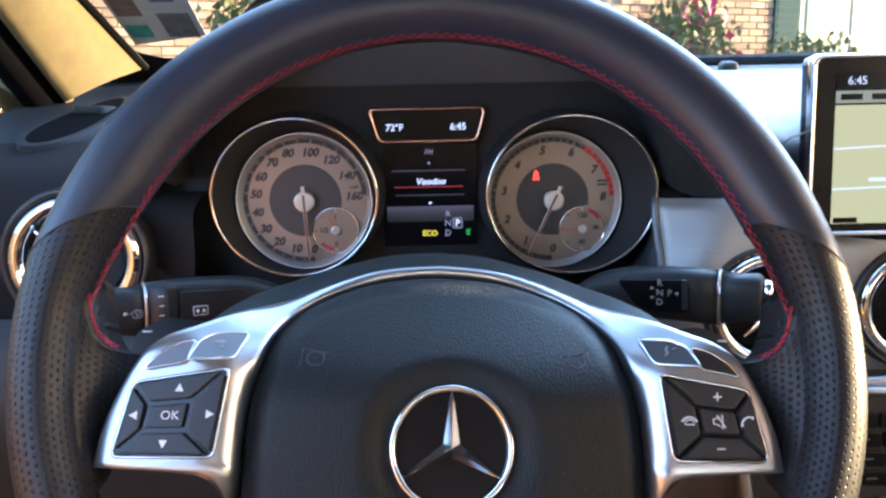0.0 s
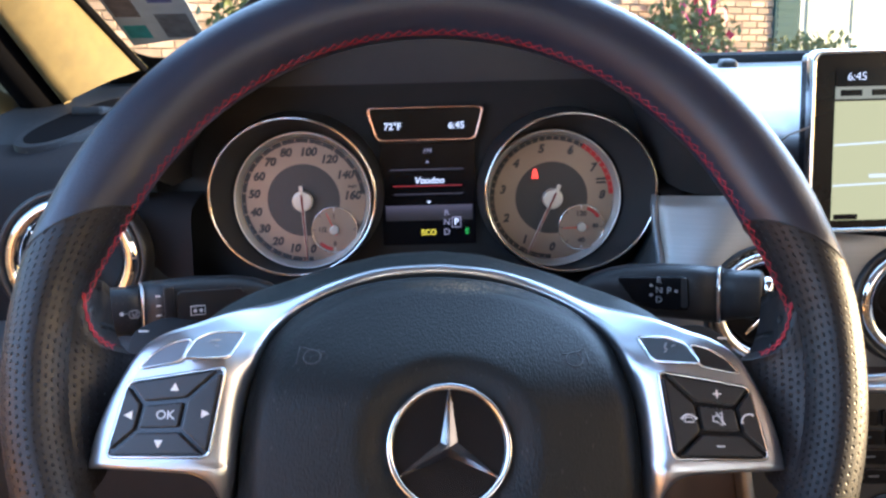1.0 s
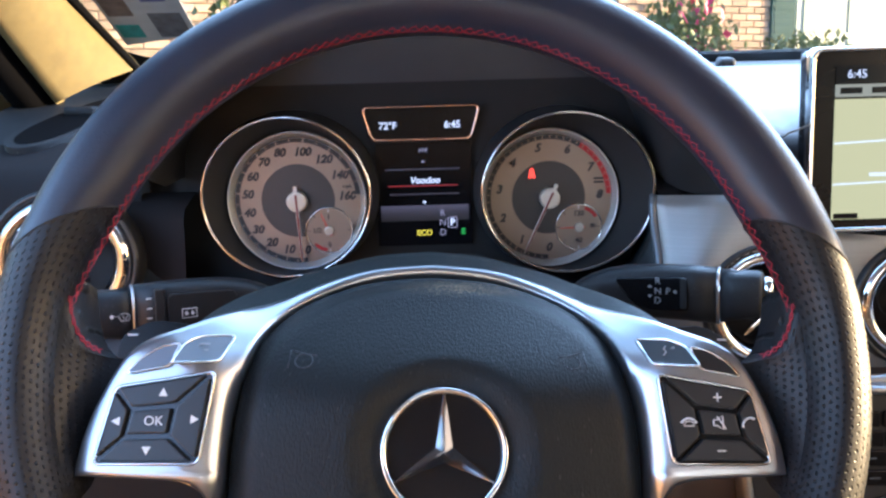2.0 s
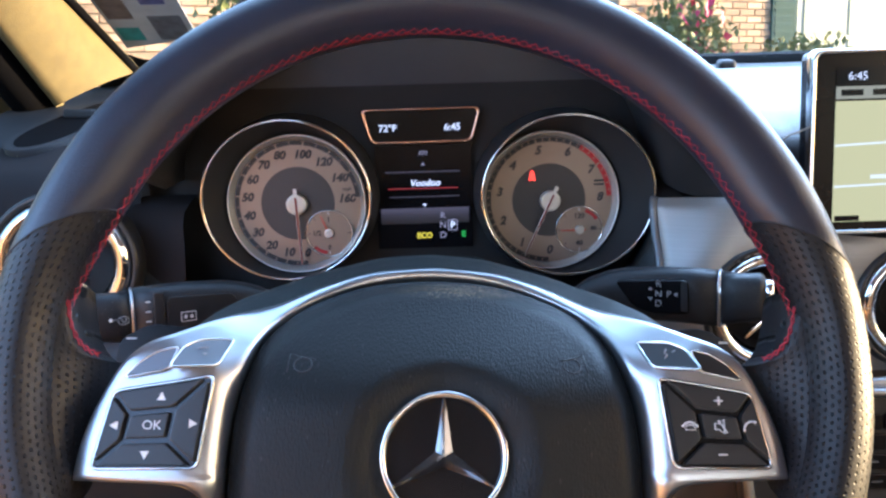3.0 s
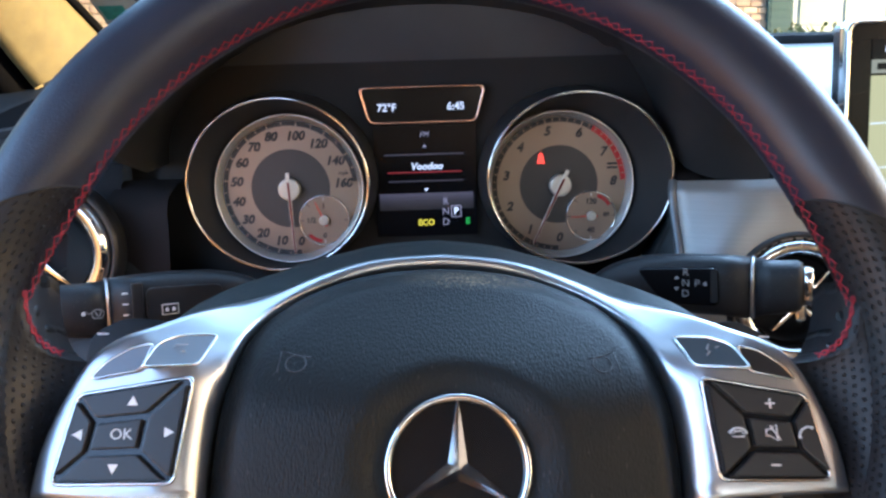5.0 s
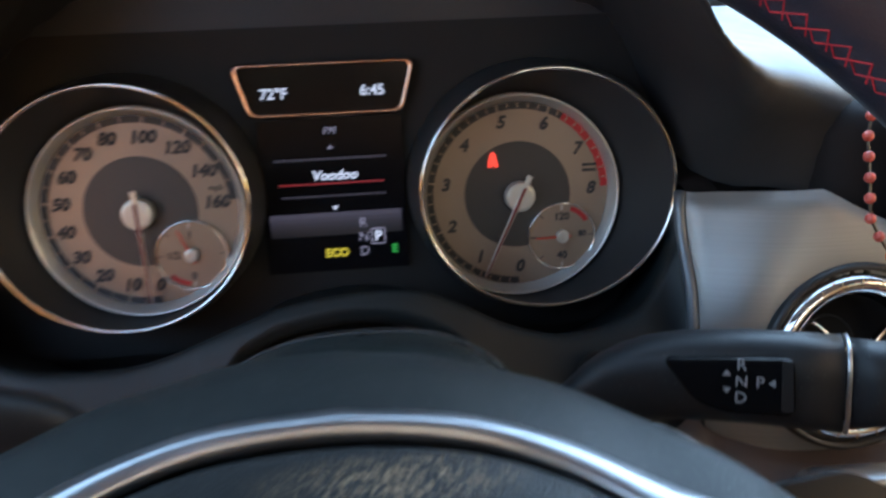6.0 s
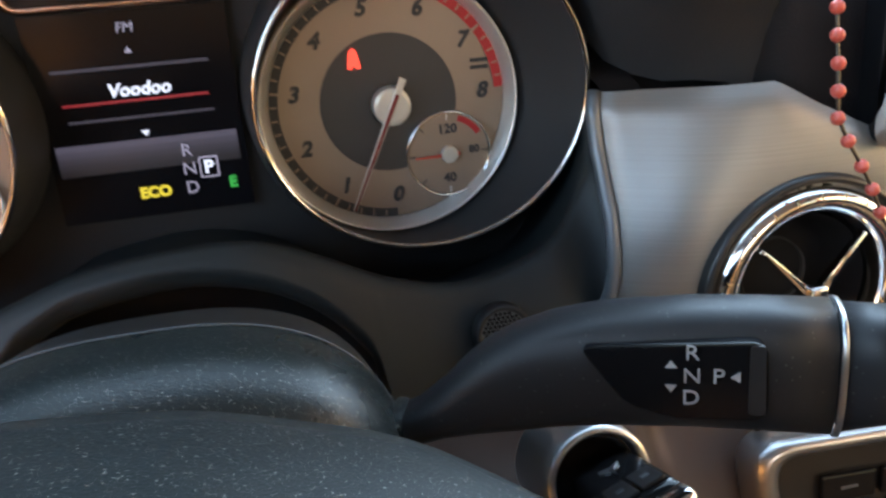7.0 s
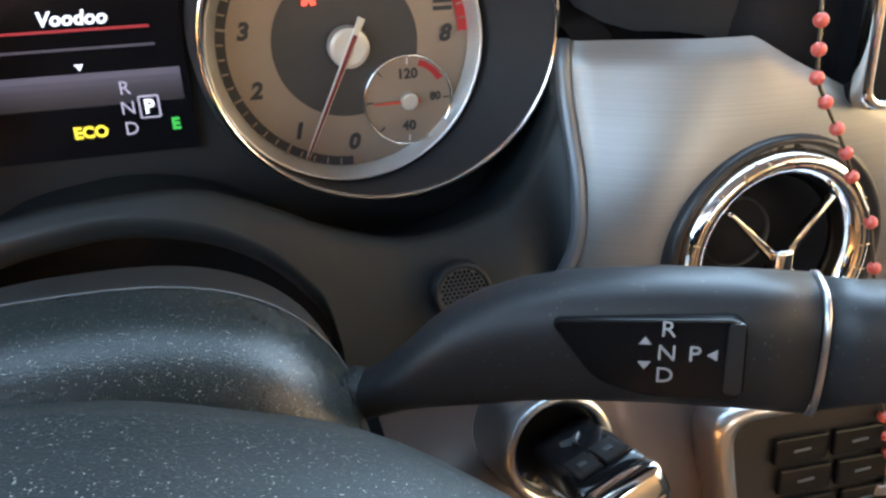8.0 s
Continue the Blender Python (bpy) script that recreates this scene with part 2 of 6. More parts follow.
def glass_material(name, tint):
    m = bpy.data.materials.new(name)
    m.use_nodes = True
    n, l = m.node_tree.nodes, m.node_tree.links
    n.remove(n["Principled BSDF"])
    t, g, x, f = n.new("ShaderNodeBsdfTransparent"), n.new("ShaderNodeBsdfGlossy"), n.new("ShaderNodeMixShader"), n.new("ShaderNodeFresnel")
    t.inputs[0].default_value, g.inputs["Roughness"].default_value, f.inputs[0].default_value = (*tint, 1), 0.02, 1.5
    l.new(f.outputs[0], x.inputs[0])
    l.new(t.outputs[0], x.inputs[1])
    l.new(g.outputs[0], x.inputs[2])
    l.new(x.outputs[0], n["Material Output"].inputs[0])
    return m


GLASS = glass_material("clear window glass", (0.93, 0.96, 0.95))

# The gold of low sun on the mirror housing is put into this colour.
SHELL = material("mirror paint with sun gold put in", (0.30, 0.23, 0.10), 0.30, 0.3, vary=0.1)

# ---- mesh helpers ----


def mesh(name, verts, faces, mat, parent=None, label="", smooth=True, uvs=None):
    me = bpy.data.meshes.new(name)
    me.from_pydata([tuple(v) for v in verts], [], faces)
    me.materials.append(mat)
    if smooth:
        me.polygons.foreach_set("use_smooth", [True] * len(me.polygons))
    if uvs is not None:
        lay = me.uv_layers.new(name="UVMap")
        for loop in me.loops:
            lay.data[loop.index].uv = uvs[loop.vertex_index]
    me.update()
    ob = new(name, me)
    if parent is not None:
        ob.parent = parent
    if label:
        ob["label"] = label
    return ob


def part(name, bm, mat, parent, label="", smooth=False):
    me = bpy.data.meshes.new(name)
    bm.normal_update()
    bm.to_mesh(me)
    bm.free()
    me.materials.append(mat)
    if smooth:
        me.polygons.foreach_set("use_smooth", [True] * len(me.polygons))
        me.set_sharp_from_angle(angle=radians(38))
    ob = new(name, me)
    ob.parent = parent
    if label:
        ob["label"] = label
    return ob


def empty(name, m, label, category, group="", kind=""):
    ob = new(name)
    ob.empty_display_size = 0.02
    ob.matrix_world = m
    return tagged(ob, label, category, group, kind)


def grid(name, rows, mat, parent=None, label="", wrap_u=False, wrap_v=False, uvs=None, caps=False):
    """A sheet through rows of points; wrap_u joins each row's ends, wrap_v the first row and the last."""
    nr, nc = len(rows), len(rows[0])
    verts = [p for r in rows for p in r]
    faces = []
    for i in range(nr if wrap_v else nr - 1):
        for j in range(nc if wrap_u else nc - 1):
            a, b = i * nc + j, i * nc + (j + 1) % nc
            c, d = ((i + 1) % nr) * nc + (j + 1) % nc, ((i + 1) % nr) * nc + j
            faces.append((a, b, c, d))
    if caps:
        faces.append(tuple(range(nc - 1, -1, -1)))
        faces.append(tuple((nr - 1) * nc + j for j in range(nc)))
    return mesh(name, verts, faces, mat, parent, label, True, uvs)


def box(size, m=None, bevel=0.0, seg=2):
    bm = bmesh.new()
    bmesh.ops.create_cube(bm, size=1.0, matrix=Matrix.Diagonal((*size, 1)))
    if bevel:
        bmesh.ops.bevel(bm, geom=bm.edges[:], offset=bevel, segments=seg, affect="EDGES", profile=0.6)
    if m is not None:
        bm.transform(m)
    return bm


def plate(points, depth, m=None, bevel=0.0, seg=2):
    """A flat outline in x and y, given depth down from z = 0, with its upper edge rounded."""
    bm = bmesh.new()
    vs = [bm.verts.new((p[0], p[1], -depth)) for p in points]
    f = bm.faces.new(vs)
    if f.calc_area() and f.normal.z < 0:
        f.normal_flip()
    bm.normal_update()
    if f.normal.z < 0:
        bmesh.ops.reverse_faces(bm, faces=[f])
    top = bmesh.ops.extrude_face_region(bm, geom=[f])
    tv = [v for v in top["geom"] if isinstance(v, bmesh.types.BMVert)]
    bmesh.ops.translate(bm, vec=(0, 0, depth), verts=tv)
    if bevel:
        es = [e for e in bm.edges if all(abs(v.co.z) < 1e-7 for v in e.verts)]
        bmesh.ops.bevel(bm, geom=es, offset=bevel, segments=seg, affect="EDGES", profile=0.6)
    bmesh.ops.recalc_face_normals(bm, faces=bm.faces[:])
    if m is not None:
        bm.transform(m)
    return bm


def rounded(points, r, seg=5):
    """The outline with its corners rounded."""
    out = []
    n = len(points)
    for i in range(n):
        p, a, b = (Vector((*points[k % n][:2], 0)) for k in (i, i - 1, i + 1))
        da, db = (a - p), (b - p)
        k = min(r, da.length * 0.48, db.length * 0.48)
        s, e = p + da.normalized() * k, p + db.normalized() * k
        for j in range(seg + 1):
            t = j / seg
            q = s * (1 - t) ** 2 + p * 2 * t * (1 - t) + e * t * t
            out.append((q.x, q.y))
    return out


def disc(r, depth, m=None, seg=48, bevel=0.0):
    return plate([(r * math.cos(2 * math.pi * i / seg), r * math.sin(2 * math.pi * i / seg)) for i in range(seg)], depth, m, bevel)


def lathe(name, profile, mat, parent, m=None, label="", seg=64, ex=1.0, ey=1.0):
    """A profile of (radius, height) turned round z; ex and ey stretch it."""
    m = m or Matrix()
    rows = [[m @ Vector((r * ex * math.cos(2 * math.pi * j / seg), r * ey * math.sin(2 * math.pi * j / seg), h)) for j in range(seg)] for r, h in profile]
    return grid(name, rows, mat, parent, label, wrap_u=True)


def tube(name, pts, r, mat, parent, label="", seg=8, closed=False):
    """A round bar along points; r is one radius or one for each point."""
    pts = [Vector(p) for p in pts]
    n = len(pts)
    rows, up = [], None
    for i, p in enumerate(pts):
        a = pts[(i - 1) % n] if closed or i else p
        b = pts[(i + 1) % n] if closed or i < n - 1 else p
        d = (b - a).normalized()
        if up is None:
            up = d.orthogonal().normalized()
        up = (up - d * up.dot(d)).normalized()
        side = d.cross(up)
        rad = r[i] if isinstance(r, (list, tuple)) else r
        rows.append([p + (up * math.cos(2 * math.pi * j / seg) + side * math.sin(2 * math.pi * j / seg)) * rad for j in range(seg)])
    return grid(name, rows, mat, parent, label, wrap_u=True, wrap_v=closed, caps=not closed)


def writing(name, text, size, mat, parent, m, label="", shear=0.0, bold=0.0, depth=0.0001, align="CENTER"):
    """Words in the built-in font, as a thin mesh standing up from the local xy plane."""
    cu = bpy.data.curves.new(name, "FONT")
    cu.body, cu.size, cu.shear, cu.offset, cu.extrude = text, size, shear, bold, depth
    cu.align_x, cu.align_y, cu.resolution_u = align, "CENTER", 3
    tmp = bpy.data.objects.new(name, cu)
    scene.collection.objects.link(tmp)
    me = bpy.data.meshes.new_from_object(tmp.evaluated_get(bpy.context.evaluated_depsgraph_get()))
    bpy.data.objects.remove(tmp)
    bpy.data.curves.remove(cu)
    me.transform(m)
    me.materials.clear()
    me.materials.append(mat)
    ob = new(name, me)
    ob.parent = parent
    if label:
        ob["label"] = label
    return ob


def spline(pts, n, closed=False):
    """n points on a smooth curve through pts."""
    pts = [Vector(p) for p in pts]
    k = len(pts)
    spans = k if closed else k - 1
    out = []
    for i in range(n):
        u = i * spans / (n if closed else n - 1)
        s = min(int(u), spans - 1)
        t = u - s
        g = (lambda q: pts[q % k]) if closed else (lambda q: pts[max(0, min(k - 1, q))])
        a, b, c, d = g(s - 1), g(s), g(s + 1), g(s + 2)
        out.append(0.5 * ((2 * b) + (c - a) * t + (2 * a - 5 * b + 4 * c - d) * t * t + (3 * b - 3 * c + d - a) * t ** 3))
    return out


def smooth_step(a, b, x):
    t = max(0.0, min(1.0, (x - a) / (b - a)))
    return t * t * (3 - 2 * t)


def lerp_table(table, x):
    if x <= table[0][0]:
        return table[0][1]
    for (a, p), (b, q) in zip(table, table[1:]):
        if x <= b:
            return p + (q - p) * (x - a) / (b - a)
    return table[-1][1]


def facing(x, y, z, tilt=0.0, turn=0.0):
    """A pose whose local x is right, y up and z towards the driver; tilt leans the top away."""
    return Matrix.Translation((x, y, z)) @ Euler((0, 0, radians(turn))).to_matrix().to_4x4() @ Euler((radians(90 - tilt), 0, 0)).to_matrix().to_4x4()

# ---- cabin shell ----


def slab(name, x0, x1, y0, y1, z0, z1, mat, label, category):
    ob = part(name, box((x1 - x0, y1 - y0, z1 - z0), None, 0.004), mat, None)
    ob.location = ((x0 + x1) / 2, (y0 + y1) / 2, (z0 + z1) / 2)
    return tagged(ob, label, category, kind="structure")


slab("floor", -0.50, 1.26, -1.70, 1.20, 0.16, 0.20, PLASTIC, "dark carpeted cabin floor", "floor")
slab("ceiling", -0.50, 1.26, -1.70, 0.36, 1.47, 1.52, LINER, "grey-beige fabric headliner of the car", "ceiling")
# Out of view; tan and raised to throw orange sun onto the chrome.
slab("wall_left", -0.54, -0.48, -1.70, 0.98, 0.20, 1.075, DOORTAN, "unseen tan driver door panel reflecting orange sun", "door panel")
slab("wall_right", 1.24, 1.30, -1.70, 0.98, 0.20, 0.82, PLASTIC, "dark lower door panel on passenger side", "door panel")
slab("wall_back", -0.50, 1.26, -1.76, -1.70, 0.20, 1.10, PLASTIC, "dark rear cabin wall under the back window", "wall")
slab("bulkhead", -0.50, 1.26, 1.20, 1.26, 0.16, 1.12, BLACK, "black bulkhead behind the dashboard", "wall")
for x in (-0.51, 1.27):
    slab("roof_rail", x - 0.03, x + 0.03, -1.70, 0.36, 1.40, 1.47, LINER, "beige trimmed roof rail over the doors", "roof rail")
    slab("middle_pillar", x - 0.03, x + 0.03, -0.30, -0.20, 0.92, 1.40, LINER, "beige trimmed middle pillar between the doors", "pillar")
    slab("rear_pillar", x - 0.03, x + 0.03, -1.70, -1.40, 0.92, 1.40, LINER, "beige trimmed rear pillar", "pillar")


def seat(x):
    s = empty("car_seat", Matrix.Translation((x, -0.42, 0.2)), "tan leather front car seat with headrest", "seat", "front seats")
    part("seat_cushion", box((0.50, 0.52, 0.20), pose(0, 0.12, 0.20), 0.05, 4), SEAT, s, smooth=True)
    part("backrest", box((0.48, 0.14, 0.62), pose(0, -0.20, 0.56, -14), 0.05, 4), SEAT, s, smooth=True)
    part("seat_base", box((0.44, 0.46, 0.12), pose(0, 0.12, 0.06), 0.02), PLASTIC, s)
    part("headrest", box((0.26, 0.09, 0.18), pose(0, -0.34, 1.02, -8), 0.04, 4), SEAT, s, smooth=True)
    for dx in (-0.06, 0.06):
        tube("headrest_post", [(dx, -0.30, 0.84), (dx, -0.33, 0.96)], 0.006, CHROME, s)
    return s


seat(0.0)
seat(0.76)

# Unseen block added to keep the sun off the dashboard's front edge.
slab("sun_block_high", 1.24, 1.30, 0.560, 0.98, 1.152, 1.27, PLASTIC, "unseen dark block shading the dashboard edge", "door trim")
# Added out of view to shade column and instruments from the sun.
slab("sun_block_low", 1.24, 1.30, 0.430, 0.98, 0.82, 1.152, PLASTIC, "unseen dark block keeping sun off the column", "door pad")

# front pillar on the driver's side: fabric cover, dark seal, and its mirror image
def front_pillar(side, cx, ahead=0.0):
    p = empty("front_pillar", Matrix.Translation((cx, ahead, 0)), "front pillar covered in beige woven fabric beside the windshield", "pillar", "front pillars", "structure")
    low_in, low_out = Vector((0.051, 1.00, 1.168)), Vector((0.000, 0.90, 1.130))
    top_in, top_out = Vector((-0.009, 0.42, 1.454)), Vector((-0.048, 0.50, 1.465))
    rows = []
    for i in range(15):
        t = i / 14
        a, b = low_in.lerp(top_in, t), low_out.lerp(top_out, t)
        mid = (a + b) / 2 + Vector((0.010, -0.012, 0.004))
        pts = spline([a + Vector((0.002, 0.03, 0.006)), a, mid, b, b + Vector((-0.003, 0.03, 0))], 13)
        rows.append([Vector((q.x * side, q.y, q.z)) for q in pts])
    grid("fabric_cover", rows, FABRIC, p, "beige woven fabric")
    seal = [low_out.lerp(top_out, i / 14) + Vector((-0.030, 0.030, -0.008)) for i in range(15)]
    tube("door_seal", [Vector((q.x * side, q.y, q.z)) for q in seal], 0.024, RUBBER, p, "black rubber door seal", seg=12)
    edge = [low_in.lerp(top_in, i / 14) + Vector((0.003, 0.012, 0.003)) for i in range(15)]
    tube("windshield_seal", [Vector((q.x * side, q.y, q.z)) for q in edge], 0.005, RUBBER, p, "thin black windshield seal")
    return p


front_pillar(1, -0.425)
front_pillar(-1, 1.22, 0.10)

# windshield: a pane with a black printed border along its foot
glass = empty("windshield", Matrix(), "large clear raked windshield of the car", "windshield", kind="structure")
pane = mesh("pane", [(-0.47, 1.16, 1.145), (1.23, 1.16, 1.145), (1.18, 0.37, 1.50), (-0.42, 0.37, 1.50)], [(0, 1, 2, 3)], GLASS, glass, smooth=False)
pane.visible_shadow = False
part("printed_border", box((1.74, 0.040, 0.004), pose(0.38, 1.138, 1.1680, -24)), BLACK, glass, "black printed lower border")

cin = spline([(-0.424, 0.86, 0), (-0.421, 0.94, 0), (-0.416, 1.01, 0), (-0.402, 1.030, 0), (-0.374, 1.055, 0), (-0.33, 1.064, 0), (-0.24, 1.068, 0), (-0.05, 1.070, 0)], 40)
cout = spline([(-0.462, 0.86, 0), (-0.463, 0.94, 0), (-0.464, 1.01, 0), (-0.464, 1.10, 0), (-0.45, 1.155, 0), (-0.40, 1.156, 0), (-0.26, 1.156, 0), (-0.05, 1.156, 0)], 40)
on_pane = lambda p: Vector((p.x, p.y, 1.145 + (1.16 - p.y) * 0.4494 - 0.004))
grid("printed_corner", [[on_pane(p) for p in cin], [on_pane(p) for p in cout]], BLACK, glass, "black printed rounded corner")
# side mirror outside the driver's window
mirror = empty("side_mirror", Matrix.Translation((-0.588, 0.92, 1.095)), "side mirror housing outside the driver window", "mirror")
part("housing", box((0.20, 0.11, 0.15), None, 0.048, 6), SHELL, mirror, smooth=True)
part("mirror_glass", box((0.13, 0.006, 0.095), pose(0.0, -0.051, 0.0), 0.002), CHROME, mirror, "small mirror glass")

# ---- dashboard ----
dash = empty("dashboard", Matrix(), "dark grey moulded dashboard across the whole cabin", "dashboard", kind="structure")
TOP = [(1.17, 1.165), (1.10, 1.162), (1.00, 1.150), (0.90, 1.133), (0.80, 1.112), (0.72, 1.092), (0.665, 1.075), (0.645, 1.062), (0.640, 1.050)]
FACE = TOP[5:-1] + [(0.640, 1.050), (0.632, 1.030), (0.626, 1.0), (0.622, 0.96), (0.620, 0.92), (0.62, 0.86), (0.64, 0.78), (0.72, 0.62)]
for x0, x1 in ((-0.48, -0.245), (0.195, 1.24)):
    xs = [x0 + (x1 - x0) * i / 24 for i in range(25)]
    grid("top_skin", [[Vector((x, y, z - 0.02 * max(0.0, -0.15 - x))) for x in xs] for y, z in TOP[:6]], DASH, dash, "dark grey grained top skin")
    grid("face_skin", [[Vector((x, y, z)) for x in xs] for y, z in FACE], DARKSKIN, dash, "soft face with overhang shade put in")
xs = [-0.245 + 0.44 * i / 16 for i in range(17)]
grid("top_skin", [[Vector((x, y, z)) for x in xs] for y, z in TOP[:5]], DASH, dash, "dark grey grained top skin")
part("cluster_back", box((0.46, 0.02, 0.40), pose(-0.025, 0.700, 0.93)), BLACK, dash, "black back of the instrument recess")
grid("knee_panel", [[Vector((x, y, z)) for x in (-0.48, -0.1, -0.09)] for y, z in ((0.60, 0.955), (0.57, 0.93), (0.56, 0.86), (0.60, 0.74), (0.70, 0.60))], PLASTIC, dash, "black knee panel")
# defroster outlet on the outer end
OUTLET = Matrix.Translation((-0.360, 0.785, 1.1105)) @ Euler((radians(2), radians(-13.5), radians(83)), "XYZ").to_matrix().to_4x4()
leaf = [(0.085 * math.cos(t), 0.024 * math.sin(t) * (1 - 0.25 * math.cos(t))) for t in (2 * math.pi * i / 28 for i in range(28))]
part("outlet_rim", plate([(p[0] * 1.12, p[1] * 1.30) for p in leaf], 0.008, OUTLET @ Matrix.Translation((0, 0, 0.0022)), 0.0016), DASH, dash, "raised grey rim of the defroster outlet", smooth=True)
part("side_outlet", plate(leaf, 0.010, OUTLET @ Matrix.Translation((0, 0, 0.0028))), RUBBER, dash, "black defroster slot")
part("outlet_flap", box((0.030, 0.034, 0.010), OUTLET @ pose(0.030, 0, 0.0025, 0, 16, 0), 0.004, 3), DASH, dash, "tilted grey flap", smooth=True)
part("screen_plinth", box((0.17, 0.094, 0.107), pose(0.327, 0.633, 1.0335), 0.024, 5), DARKSKIN, dash, "rounded dark plinth under the screen", smooth=True)
part("sun_sensor", box((0.022, 0.022, 0.016), pose(0.380, 1.03, 1.157, 10), 0.007, 4), BLACK, dash, "small black sun sensor dome", smooth=True)

# ---- aluminium trim by the instruments ----
trim = empty("dashboard_trim", Matrix(), "brushed aluminium dashboard trim panel around the round vents", "trim panel", kind="structure")
TRIM_TOP = [(0.165, 1.038), (0.174, 1.0410), (0.180, 1.0425), (0.236, 1.0445), (0.252, 1.0350), (0.276, 1.0230), (0.300, 1.0140), (0.34, 1.0105), (0.87, 1.0105)]
TRIM_LEFT = [(0.890, 0.158), (0.930, 0.1640), (0.9505, 0.1690), (0.962, 0.1727), (0.973, 0.1745), (0.994, 0.1748), (1.0205, 0.1730), (1.036, 0.1725), (1.042, 0.1745)]
rows = []
for i in range(49):
    t = i / 48
    row = []
    for j in range(161):
        u = j / 160
        x = 0.180 + 0.68 * u ** 1.15
        top = lerp_table(TRIM_TOP, x)
        z = top + (0.890 - top) * t
        x += (lerp_table(TRIM_LEFT, z) - 0.180) * (1 - smooth_step(0.0, 0.12, u))
        y = 0.596 - 0.020 * smooth_step(0.165, 0.240, x) - 0.006 * t + 0.003 * (1 - smooth_step(0.0, 0.012, u)) + 0.004 * (1 - smooth_step(0.0, 0.05, t))
        near = min(math.hypot(x - vx, z - 0.959) for vx in (0.250, 0.364, 0.478))
        y += (0.5655 - y) * (1 - smooth_step(0.0440, 0.110, near))
        row.append(Vector((x, y, z)))
    rows.append(row)
panel = grid("panel", rows, ALU, trim, "brushed aluminium")
bm = bmesh.new()
bm.from_mesh(panel.data)
cut = [f for f in bm.faces if any(math.hypot(f.calc_center_median().x - vx, f.calc_center_median().z - 0.959) < 0.0440 for vx in (0.250, 0.364, 0.478))]
bmesh.ops.delete(bm, geom=cut, context="FACES")
bm.to_mesh(panel.data)
bm.free()
tube("left_edge", [r[0] + Vector((-0.0024, 0.0010, 0)) for r in rows], 0.0032, EDGE, trim, "slim rounded blue-grey edge")

# ---- instrument cluster ----
CX, CY = -0.011, 0.665
cluster = empty("instrument_cluster", Matrix.Translation((CX, CY, 1.037)), "black instrument cluster with two round silver dials", "instrument cluster")
FRONT = Euler((radians(90), 0, 0)).to_matrix().to_4x4()   # local xy plane turned to face the driver


def at(x, z, out=0.0):
    """A place on the cluster: right, up and out towards the driver."""
    return Matrix.Translation((x, -out, z)) @ FRONT


part("face_panel", plate(rounded([(-0.215, -0.085), (0.215, -0.085), (0.215, 0.10), (-0.215, 0.10)], 0.05), 0.01, at(0, 0, -0.004)), BLACK, cluster, "matt black face")


